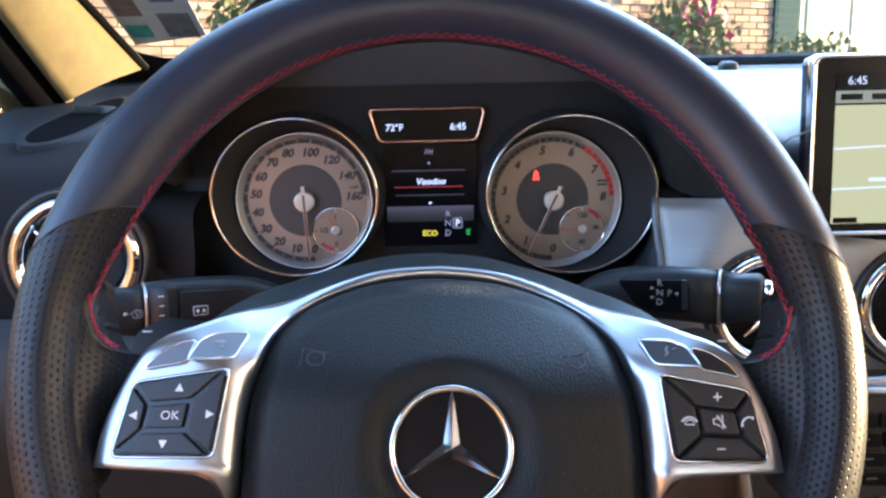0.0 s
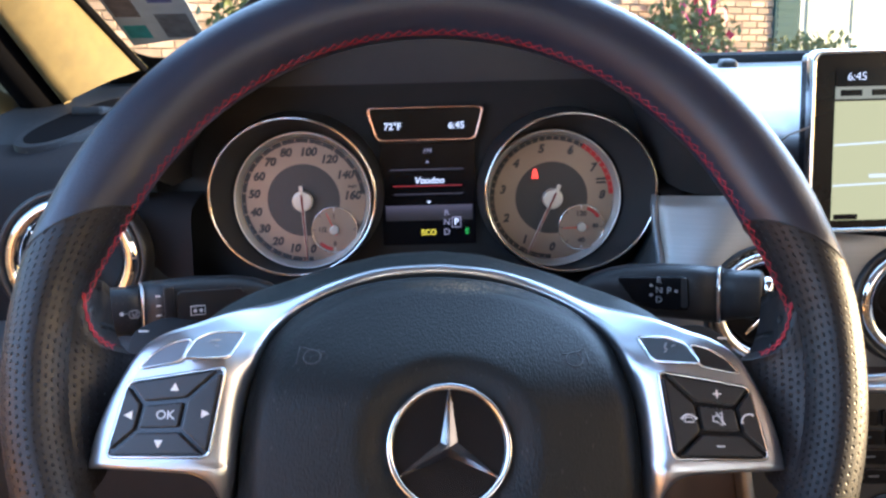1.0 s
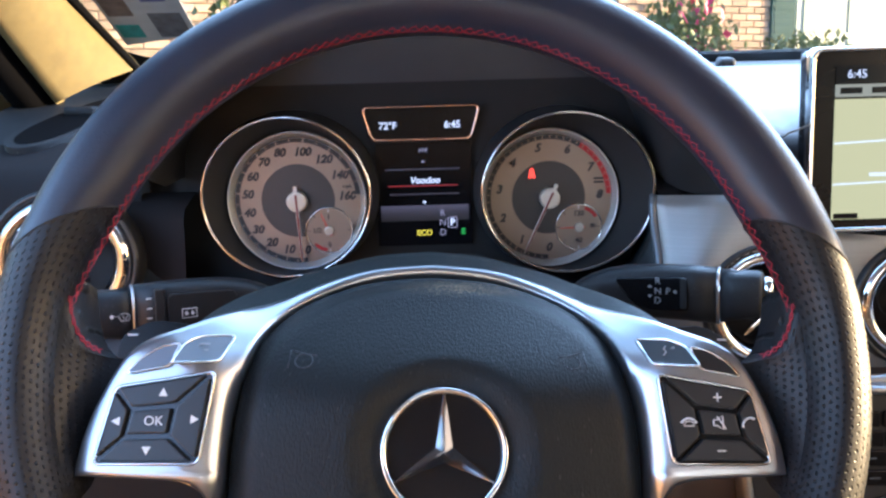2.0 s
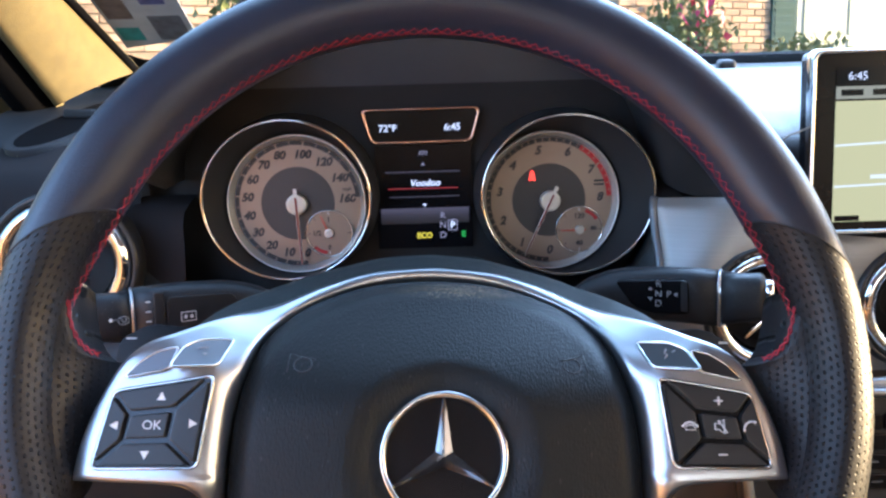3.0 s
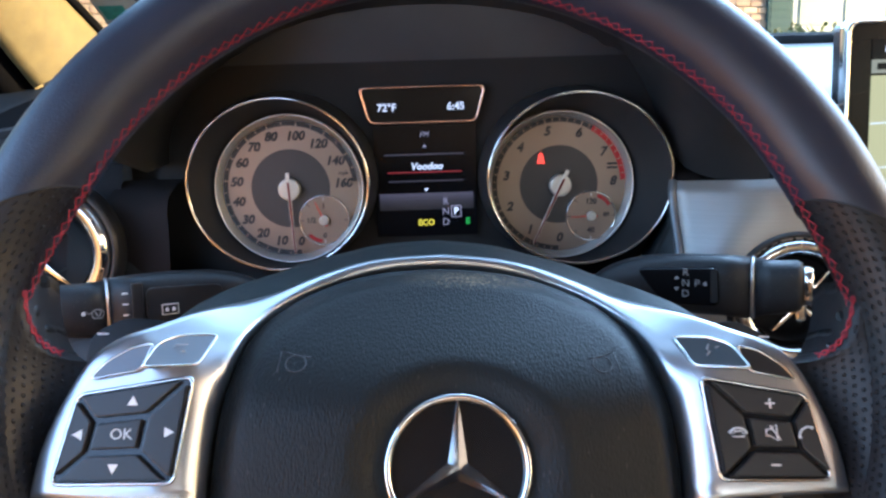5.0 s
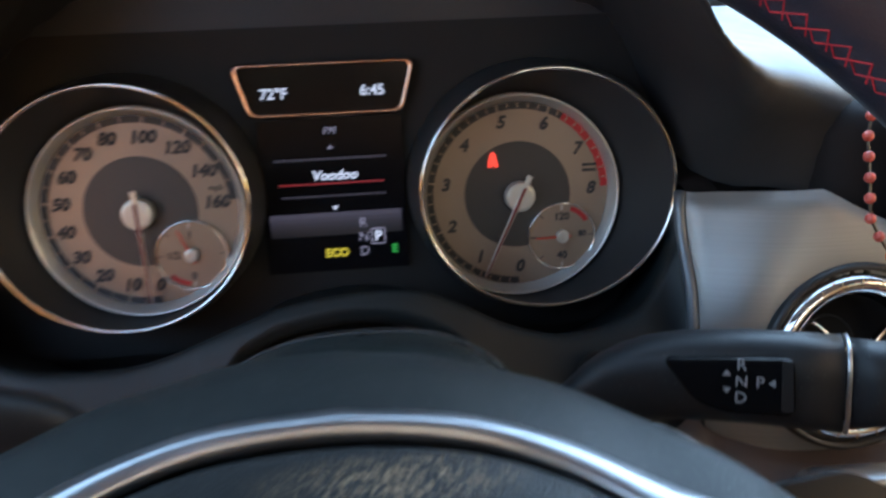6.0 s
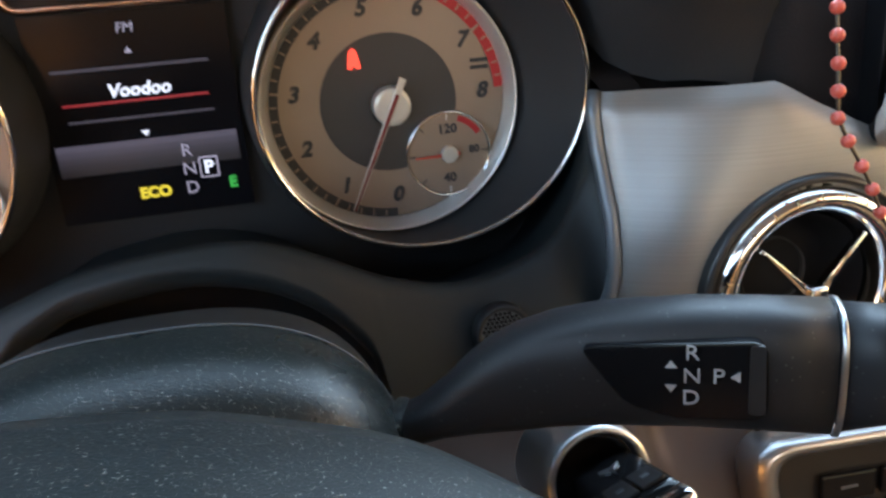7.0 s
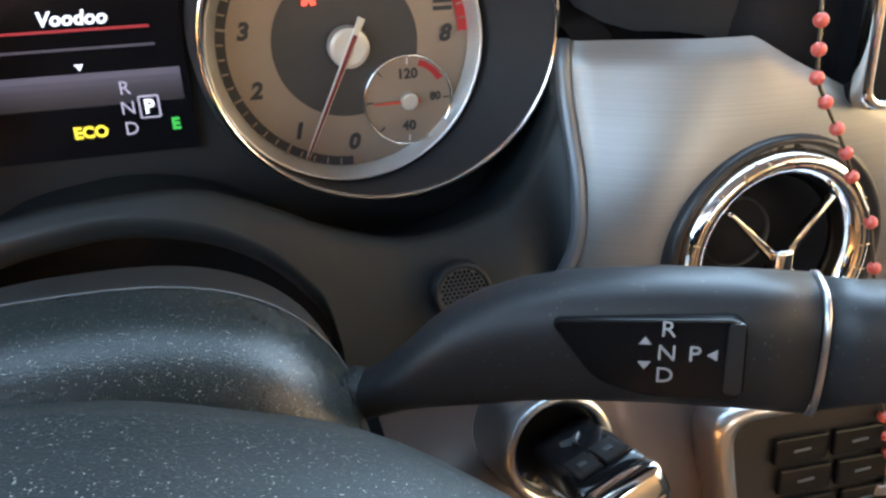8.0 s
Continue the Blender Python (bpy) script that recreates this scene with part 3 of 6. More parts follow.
def dial(x, z, ox, oz, rx, rz, marks, small_marks, needle, small_needle, red=None, minor=None, warn=(30, 72)):
    """One gauge: recessed tube with a bright rim, silver face, ticks, numbers, small dial and needles."""
    R = 0.0600
    face = part("dial_face", disc(R, 0.003, at(x, z), 72), DIAL, cluster, "satin silver dial with dark numbers")
    part("dial_centre", disc(0.0317, 0.001, at(x, z, 0.0006), 56), DIALDARK, face, "dark grey centre disc")
    # tube from the face out to the bright rim
    n, k = 72, 8
    rows = []
    for i in range(k + 1):
        t = i / k
        cx, cz = x + (ox - x) * t, z + (oz - z) * t
        a, b = R + (rx - R) * t ** 0.8, R + (rz - R) * t ** 0.8
        rows.append([Vector((cx + a * math.cos(2 * math.pi * j / n), -0.002 - 0.034 * t, cz + b * math.sin(2 * math.pi * j / n))) for j in range(n)])
    grid("dial_tube", rows, PLASTIC, cluster, "black tapered tube", wrap_u=True)
    rim = [(ox + rx * math.cos(2 * math.pi * j / n), -0.036, oz + rz * math.sin(2 * math.pi * j / n)) for j in range(n)]
    tube("bright_rim", rim, 0.0012, CHROME, cluster, "thin polished bright rim", closed=True)
    back = [[Vector((ox + rx * f * math.cos(2 * math.pi * j / n), y, oz + rz * f * math.sin(2 * math.pi * j / n))) for j in range(n)] for y, f in ((-0.036, 1.01), (-0.028, 1.05), (0.002, 1.08))]
    grid("dial_shell", back, PLASTIC, cluster, "black outer shell", wrap_u=True)
    lathe("inner_ring", [(0.0545, 0.0010), (0.0549, 0.0022), (0.0578, 0.0080), (0.0584, 0.0088), (0.0592, 0.0086), (0.0596, 0.0070)], FLANGE, face, at(x, z), "satin silver flange", 72)
    # tick track
    v, f = [], []
    a0, a1 = marks[0][0], marks[-1][0]
    for i in range(61):
        a = radians(a0 + (a1 - a0) * i / 60)
        for r in (0.0503, 0.0546):
            v.append(at(x, z, 0.0008) @ Vector((r * math.cos(a), r * math.sin(a), 0)))
        if i:
            q = 2 * i
            f.append((q - 2, q, q + 1, q - 1))
    mesh("tick_track", v, f, INK, face, "dark tick track", False)
    if red:
        v, f = [], []
        for i in range(21):
            a = radians(red[0] + (red[1] - red[0]) * i / 20)
            for r in (0.0501, 0.0547):
                v.append(at(x, z, 0.0011) @ Vector((r * math.cos(a), r * math.sin(a), 0)))
            if i:
                q = 2 * i
                f.append((q - 2, q, q + 1, q - 1))
        mesh("red_zone", v, f, REDINK, face, "red zone", False)
    bm = bmesh.new()
    for i, (a, text) in enumerate(marks):
        for s in range(1 if i == len(marks) - 1 else minor):
            nxt = marks[min(i + 1, len(marks) - 1)][0]
            ang = radians(a + (nxt - a) * s / minor)
            w, r0 = (0.0010, 0.0490) if s == 0 else (0.0007, 0.0512)
            one = box((0.0547 - r0, w, 0.0005), at(x, z, 0.0014) @ Euler((0, 0, ang)).to_matrix().to_4x4() @ Matrix.Translation(((0.0547 + r0) / 2, 0, 0)))
            tmp = bpy.data.meshes.new("t")
            one.to_mesh(tmp)
            one.free()
            bm.from_mesh(tmp)
            bpy.data.meshes.remove(tmp)
    part("tick_mark", bm, DIAL, face, "pale tick marks")
    for a, text in marks:
        if text:
            mat = INK
            rad = 0.0438 if len(text) < 3 else 0.0422
            writing("number", text, 0.0098, mat, face, at(x + rad * math.cos(radians(a)), z + rad * math.sin(radians(a)), 0.0010), shear=0.25, bold=0.00045)
    # small dial
    sx, sz = x + 0.0258, z - 0.0262
    small = part("small_dial", disc(0.0195, 0.003, at(sx, sz, 0.0030), 48), DIAL, cluster, "small silver auxiliary dial")
    lathe("small_rim", [(0.0193, 0.003), (0.0197, 0.0046), (0.0204, 0.0042), (0.0206, 0.0)], CHROME, small, at(sx, sz), "thin bright rim", 48)
    for dx, dz, text, size in small_marks:
        writing("small_number", text, size, INK, small, at(sx + dx, sz + dz, 0.0036), bold=0.0002)
    for a in (90, 180, 270, 0, 135, 225):
        part("small_tick", box((0.0028, 0.0006, 0.0004), at(sx, sz, 0.0036) @ Euler((0, 0, radians(a))).to_matrix().to_4x4() @ Matrix.Translation((0.0175, 0, 0))), WHITEINK if a in (90, 270) else INK, small)
    v, f = [], []
    for i in range(9):
        a = radians(warn[0] + (warn[1] - warn[0]) * i / 8)
        for r in (0.0158, 0.0186):
            v.append(at(sx, sz, 0.0034) @ Vector((r * math.cos(a), r * math.sin(a), 0)))
        if i:
            q = 2 * i
            f.append((q - 2, q, q + 1, q - 1))
    mesh("warning_zone", v, f, REDINK, small, "short red zone", False)
    tip, tail = 0.0165, 0.005
    part("small_needle", plate([(-tail, -0.0009), (tip, -0.0004), (tip, 0.0004), (-tail, 0.0009)], 0.0006, at(sx, sz, 0.0062) @ Euler((0, 0, radians(small_needle))).to_matrix().to_4x4()), NEEDLE, small, "small red needle")
    part("small_cap", disc(0.0040, 0.003, at(sx, sz, 0.0072), 28, 0.0012), CAPMETAL, small, "pale needle cap")
    # main needle
    m = at(x, z, 0.0115) @ Euler((0, 0, radians(needle))).to_matrix().to_4x4()
    nd = part("needle", plate([(-0.0135, -0.0016), (0.0505, -0.0008), (0.0525, 0), (0.0505, 0.0008), (-0.0135, 0.0016)], 0.0012, m, 0.0003), CAPMETAL, cluster, "slim silver needle with a red stripe")
    part("stripe", plate([(-0.006, -0.0009), (0.0512, -0.0004), (0.0512, 0.0004), (-0.006, 0.0009)], 0.0004, m @ Matrix.Translation((0, 0, 0.0004))), DEEPRED, nd, "red stripe")
    part("cap", disc(0.0088, 0.007, at(x, z, 0.0110), 40, 0.002), CAPMETAL, nd, "pale round needle cap")
    return face


SPEED = [(277.0 - 21.1 * i, str(10 * i) if i else "0") for i in range(9)]
SPEED = SPEED + [(SPEED[-1][0] - 26.0 * (i + 1), str(100 + 20 * i)) for i in range(4)]
dial(-0.1083, 0.002, -0.1120, 0.0085, 0.0690, 0.0655, SPEED, [(0, 0.0115, "1", 0.006), (-0.0105, 0.0, "1/2", 0.006), (0, -0.0125, "0", 0.0055)], 272.5, 113, minor=2, warn=(222, 262))
writing("unit", "mph", 0.0045, INK, cluster, at(-0.1083 + 0.0445 * math.cos(radians(15)), 0.002 + 0.0445 * math.sin(radians(15)), 0.0012), bold=0.0001)
REV = [(270.0 - 33.5 * i, str(i)) for i in range(9)]
dial(0.1085, -0.0015, 0.1200, 0.0060, 0.0712, 0.0660, REV, [(0, 0.0118, "120", 0.0062), (0, -0.0118, "40", 0.0062), (0.0125, 0.0008, "80", 0.0050)], 244.5, 181, red=(59, 2), minor=5)
for dy in (0.0016, -0.0016):
    part("unit_bar", box((0.0085, 0.0018, 0.0003), at(0.1085 + 0.0455 * math.cos(radians(18)), -0.0015 + 0.0455 * math.sin(radians(18)) + dy, 0.0012)), INK, cluster)
# seat belt warning lamp: a small lit figure-free pictogram of two tapered strokes
part("warning_lamp", plate([(-0.0030, -0.0042), (-0.0010, -0.0046), (0.0, -0.0030), (0.0012, -0.0046), (0.0032, -0.0042), (0.0018, 0.0030), (0.0008, 0.0044), (-0.0008, 0.0044), (-0.0018, 0.0030)], 0.0004, at(0.0940, 0.0200, 0.0016)), LIT_RED, cluster, "small lit red warning lamp")

# bright-framed upper display
fr_out = rounded([(-0.0515, 0.0805), (0.0515, 0.0805), (0.0435, 0.0505), (-0.0435, 0.0505)], 0.006)
fr_in = rounded([(-0.0485, 0.0785), (0.0485, 0.0785), (0.0412, 0.0528), (-0.0412, 0.0528)], 0.005)
n = len(fr_out)
rows = [[at(0, 0, o) @ Vector((p[0] * 1.0, p[1], 0)) for p in ring] for ring, o in ((fr_out, 0.000), (fr_out, 0.0045), (fr_in, 0.0050), (fr_in, 0.001))]
grid("display_frame", rows, ORANGECHROME, cluster, "bright frame, orange reflection in its colour", wrap_u=True)
upper = part("upper_display", plate(fr_in, 0.001, at(0, 0, 0.0015)), SCREEN, cluster, "dark trapezoid display")
writing("temperature", "72°F", 0.0082, LIT_WHITE, upper, at(-0.0285, 0.0635, 0.0022), bold=0.0002)
writing("clock", "6:45", 0.0082, LIT_WHITE, upper, at(0.0265, 0.0635, 0.0022), bold=0.0002)
# lower display
lower = part("lower_display", plate([(-0.040, -0.040), (0.042, -0.040), (0.042, 0.049), (-0.040, 0.049)], 0.001, at(0, 0, 0.0012)), SCREEN, cluster, "dark lower display with lit text")
writing("source", "FM", 0.0058, LIT_DIM, lower, at(0.0005, 0.0420, 0.0018), shear=0.2)
part("arrow_up", plate([(-0.0016, -0.0012), (0.0016, -0.0012), (0, 0.0014)], 0.0003, at(0.0005, 0.0330, 0.0018)), LIT_DIM, lower)
part("arrow_down", plate([(-0.0018, 0.0012), (0, -0.0014), (0.0018, 0.0012)], 0.0003, at(0.0010, -0.0025, 0.0018)), LIT_WHITE, lower)
part("line_upper", plate([(-0.033, -0.0006), (0.031, -0.0006), (0.031, 0.0006), (-0.033, 0.0006)], 0.0003, at(0.001, 0.0262, 0.0018)), LIT_BAND, lower)
part("line_red", plate([(-0.031, -0.0005), (0.029, -0.0005), (0.029, 0.0005), (-0.031, 0.0005)], 0.0003, at(0.001, 0.0120, 0.0018)), LIT_LINE, lower)
part("line_lower", plate([(-0.030, -0.0005), (0.030, -0.0005), (0.030, 0.0005), (-0.030, 0.0005)], 0.0003, at(0.001, 0.0048, 0.0018)), LIT_BAND, lower)
writing("station", "Voodoo", 0.0078, LIT_WHITE, lower, at(0.0018, 0.0165, 0.0018), shear=0.2, bold=0.00025)
for i, k in enumerate((1.5, 1.0, 0.62, 0.38, 0.2)):
    glow = material("lit violet grey display band", (0.08 * k, 0.068 * k, 0.092 * k), emit=0.13)
    part("band", plate([(-0.037, 0.0041 - 0.0027 * i), (0.039, 0.0041 - 0.0027 * i), (0.039, 0.0068 - 0.0027 * i), (-0.037, 0.0068 - 0.0027 * i)], 0.0003, at(0.0, -0.0118, 0.0016)), glow, lower, "violet grey lit band" if i == 0 else "")
writing("gear_letter", "R", 0.0078, LIT_DIM, lower, at(0.0163, -0.0122, 0.0021))
writing("gear_letter", "N", 0.0078, LIT_DIM, lower, at(0.0163, -0.0205, 0.0021))
writing("gear_letter", "D", 0.0078, LIT_DIM, lower, at(0.0163, -0.0292, 0.0021))
part("gear_box", plate(rounded([(-0.0042, -0.0048), (0.0042, -0.0048), (0.0042, 0.0048), (-0.0042, 0.0048)], 0.001), 0.0003, at(0.0247, -0.0205, 0.0020)), LIT_DIM, lower, "lit square round the letter")
part("gear_box_inside", plate([(-0.0034, -0.0040), (0.0034, -0.0040), (0.0034, 0.0040), (-0.0034, 0.0040)], 0.0003, at(0.0247, -0.0205, 0.0023)), SCREEN, lower)
writing("gear_letter", "P", 0.0080, LIT_WHITE, lower, at(0.0247, -0.0205, 0.0026), bold=0.0003)
writing("eco", "ECO", 0.0066, LIT_YELLOW, lower, at(0.0003, -0.0292, 0.0021), bold=0.0003)
writing("mode", "E", 0.0068, LIT_GREEN, lower, at(0.0340, -0.0288, 0.0021), bold=0.0003)

# hood over the cluster and the sill under it
binnacle = empty("instrument_hood", Matrix(), "black moulded hood arching over the instruments", "hood", kind="structure")
HALF_LIP = [(0.0, 1.230, 0.515), (0.052, 1.225, 0.513), (0.095, 1.205, 0.508), (0.130, 1.168, 0.503), (0.147, 1.135, 0.50), (0.157, 1.123, 0.50), (0.170, 1.112, 0.50), (0.188, 1.104, 0.503), (0.207, 1.097, 0.512), (0.2155, 1.087, 0.533), (0.2135, 1.074, 0.565), (0.2060, 1.064, 0.600)]
HALF_BACK = [(0.0, 1.212, 0.672), (0.05, 1.206, 0.672), (0.095, 1.188, 0.672), (0.13, 1.166, 0.672), (0.155, 1.146, 0.672), (0.170, 1.132, 0.672), (0.182, 1.118, 0.672), (0.192, 1.104, 0.672), (0.199, 1.092, 0.672), (0.203, 1.080, 0.672), (0.205, 1.070, 0.672), (0.205, 1.062, 0.672)]
HALF_TOP = [(0.0, 1.120, 0.80), (0.06, 1.118, 0.80), (0.12, 1.114, 0.80), (0.17, 1.108, 0.80), (0.20, 1.104, 0.79), (0.215, 1.100, 0.77), (0.230, 1.096, 0.75), (0.245, 1.090, 0.72), (0.255, 1.083, 0.69), (0.258, 1.078, 0.66), (0.250, 1.072, 0.640), (0.235, 1.066, 0.630)]


# towards the passenger the lip runs on as the front edge of the dashboard
BROW_LIP = HALF_LIP[:4] + [(0.153, 1.137, 0.502), (0.166, 1.120, 0.507), (0.181, 1.110, 0.516), (0.206, 1.104, 0.540), (0.231, 1.102, 0.560), (0.254, 1.100, 0.580), (0.279, 1.098, 0.600), (0.306, 1.096, 0.620), (0.37, 1.095, 0.635), (0.47, 1.094, 0.640), (0.60, 1.092, 0.645)]
BROW_BACK = HALF_BACK[:5] + [(0.170, 1.128, 0.672), (0.184, 1.100, 0.668), (0.197, 1.056, 0.645), (0.215, 1.042, 0.620), (0.240, 1.041, 0.604), (0.268, 1.028, 0.603), (0.297, 1.016, 0.603), (0.37, 1.012, 0.606), (0.47, 1.012, 0.610), (0.60, 1.012, 0.610)]
BROW_TOP = HALF_TOP[:4] + [(0.20, 1.118, 0.83), (0.214, 1.130, 0.88), (0.230, 1.146, 0.96), (0.246, 1.153, 1.0), (0.262, 1.153, 1.0), (0.278, 1.153, 1.0), (0.294, 1.153, 1.0), (0.311, 1.153, 1.0), (0.375, 1.153, 1.0), (0.47, 1.153, 1.0), (0.60, 1.153, 1.0)]


def arch(half, right):
    """A whole arch, left end to right end, from its two halves."""
    return spline([Vector((CX - x, y, z)) for x, z, y in half[:0:-1]] + [Vector((CX + x, y, z)) for x, z, y in right], 57)


lip, deep, far = arch(HALF_LIP, BROW_LIP), arch(HALF_BACK, BROW_BACK), arch(HALF_TOP, BROW_TOP)
columns = []
for l, b, f in zip(lip, deep, far):
    wing = smooth_step(0.12, 0.17, l.x - CX)
    inside = b.lerp(l + Vector(((CX - l.x) * 0.018 * (1 - wing), 0.0, -0.004)), 0.88 - 0.14 * wing)
    above = l.lerp(f, 0.05 + 0.05 * wing) + Vector((0, 0, 0.003 + 0.002 * wing))
    column_of = [b.lerp(inside, t) for t in (0.0, 0.3, 0.6, 0.85)]
    for t in (0.0, 0.15, 0.3, 0.45, 0.6, 0.75, 0.9, 1.0):       # rolled edge
        column_of.append(inside * (1 - t) ** 2 + (l + Vector((0, -0.002, 0.001))) * (2 * t * (1 - t)) + above * t ** 2)
    rise = 0.010 * max(0.0, min(1.0, (l.z - 1.10) / 0.1))
    column_of += [above.lerp(f, t) + Vector((0, 0, rise * math.sin(math.pi * t))) for t in (0.15, 0.4, 0.7, 1.0)]
    columns.append(column_of)
rows = [list(q) for q in zip(*columns)]
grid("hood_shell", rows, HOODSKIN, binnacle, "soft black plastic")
mesh("hood_back", [p + Vector((0, -0.0005, 0)) for p in arch(HALF_BACK, HALF_BACK)], [tuple(range(57))], HOODSKIN, binnacle, "black recess back", False)
SILL = [(-0.275, 1.03), (-0.24, 0.998), (-0.19, 0.975), (-0.15, 0.968), (-0.11, 0.970), (-0.07, 0.984), (-0.035, 0.996), (0.0, 1.000), (0.03, 0.999), (0.055, 0.989), (0.08, 0.976), (0.11, 0.968), (0.14, 0.974), (0.161, 0.988), (0.1745, 1.012), (0.178, 1.034)]
sill = spline([Vector((x, 0, z)) for x, z in SILL], 61)
UNDER = [(-0.084, 0.865), (-0.0835, 0.930), (-0.080, 0.952), (-0.0668, 0.972), (-0.058, 0.981), (-0.050, 0.984)]
ARCH = [(-0.010, 0.9942), (0.006, 0.9940), (0.018, 0.9922), (0.028, 0.9896), (0.038, 0.9856), (0.047, 0.9803), (0.0545, 0.9742), (0.061, 0.9676), (0.068, 0.9588), (0.0725, 0.952), (0.0762, 0.930), (0.0775, 0.865)]


def under(x, z):
    """Height at which the panel below the sill ends, over and beside the column."""
    if x <= -0.084 or x >= 0.0775:
        return 0.865
    if x < -0.050:
        return lerp_table(UNDER, x)
    if x > -0.010:
        return min(z - 0.0055, lerp_table(ARCH, x))
    return z - 0.0060


fine = sorted([p.x for p in sill] + [-0.0842, -0.0838, -0.0834, -0.082, -0.080, -0.076, -0.072, 0.010, 0.022, 0.034, 0.043, 0.0508, 0.0560, 0.064, 0.068, 0.071, 0.0735, 0.0750, 0.0758, 0.0764, 0.0770, 0.0776])
line = [Vector((x, 0, lerp_table([(p.x, p.z) for p in sill], x))) for x in fine]
rows = []
for y, dz in ((0.668, -0.024), (0.640, -0.014), (0.614, -0.004), (0.607, -0.0008), (0.6035, 0.0), (0.601, -0.0014), (0.5995, -0.004)):
    rows.append([Vector((p.x, y + 0.010 * max(smooth_step(0.150, 0.176, p.x), smooth_step(0.172, 0.198, -p.x)), p.z + dz)) for p in line])
for i in range(1, 15):
    t = i / 14
    row = []
    for p, q in zip(line, rows[6]):
        end = under(p.x, p.z)
        z = q.z + (end - q.z) * t
        row.append(Vector((p.x, q.y - 0.034 * max(0.0, min(1.0, (q.z - z) / 0.11)) ** 0.8, z)))
    rows.append(row)
brow = rows[-1]
for a in (15, 35, 55, 75, 90):
    rows.append([q + Vector((0, 0.012 * (1 - math.cos(radians(a))), -0.012 * math.sin(radians(a)) * (1.0 if abs(q.x) < 0.074 else 0.0))) for q in brow])
rows.append([q + Vector((0, 0.06, 0.004)) for q in rows[-1]])
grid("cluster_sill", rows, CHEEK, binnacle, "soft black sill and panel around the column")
for x0, x1 in ((0.182, 0.200), (-0.250, -0.204)):
    rows = [[Vector((x0 + (x1 - x0) * j / 4, y, z)) for j in range(5)] for y, z in ((0.66, 1.050), (0.64, 1.046), (0.620, 1.040), (0.6145, 1.03), (0.6125, 1.0), (0.600, 0.94), (0.585, 0.88))]
    grid("side_panel", rows, DARKSKIN, binnacle, "black panel beside the cluster")
grille = empty("microphone_grille", facing(0.1250, 0.5845, 0.9509, 14), "small round black perforated microphone grille", "grille")
lathe("grille_ring", [(0.0096, 0.0005), (0.0103, 0.0014), (0.0118, 0.0012), (0.0124, -0.006)], STALK, grille, seg=36)
part("grille_disc", disc(0.0099, 0.002, Matrix.Translation((0, 0, 0.0002)), 36), WEB, grille)
gb = bmesh.new()
for i in range(-6, 7):
    for j in range(-6, 7):
        px, py = (i + 0.5 * (j % 2)) * 0.0019, j * 0.00165
        if math.hypot(px, py) < 0.0092:
            bmesh.ops.create_circle(gb, cap_ends=True, segments=6, radius=0.00078, matrix=Matrix.Translation((px, py, 0.0006)))
part("grille_mesh", gb, RUBBER, grille, "fine dark holes")

# ---- steering column, stalks ----
column = empty("steering_column_cover", Matrix(), "dusty black grained plastic steering column cover", "column cover")
rows = []
for y, z, w, k in ((0.60, 0.955, 0.066, 0.9), (0.56, 0.985, 0.0685, 0.95), (0.532, 1.0040, 0.0700, 1), (0.501, 1.0125, 0.0715, 1), (0.493, 1.0122, 0.0715, 1), (0.486, 1.0108, 0.0713, 1), (0.480, 1.0080, 0.0710, 1), (0.475, 1.0035, 0.0704, 1), (0.471, 0.9965, 0.0696, 1), (0.469, 0.987, 0.068, 1), (0.468, 0.97, 0.066, 1), (0.468, 0.93, 0.06, 1)):
    row = []
    for j in range(41):
        a = math.pi * j / 40
        c = math.cos(a)
        row.append(Vector((0.001 - w * math.copysign(abs(c) ** 0.75, c), y, z - 0.084 + 0.085 * abs(math.sin(a)) ** 0.62)))
    rows.append(row)
grid("rear_collar", rows[:4], DUSTY2, column, "dusty rear collar darkened for hood shade")
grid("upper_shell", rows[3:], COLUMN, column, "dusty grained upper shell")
tube("seam", [p + Vector((0, 0, 0.0004)) for p in rows[3][3:-3]], 0.00035, WEB, column, "thin pale seam")
part("lower_shell", box((0.13, 0.14, 0.08), pose(-0.004, 0.535, 0.90), 0.02, 4), PLASTIC, column, smooth=True)


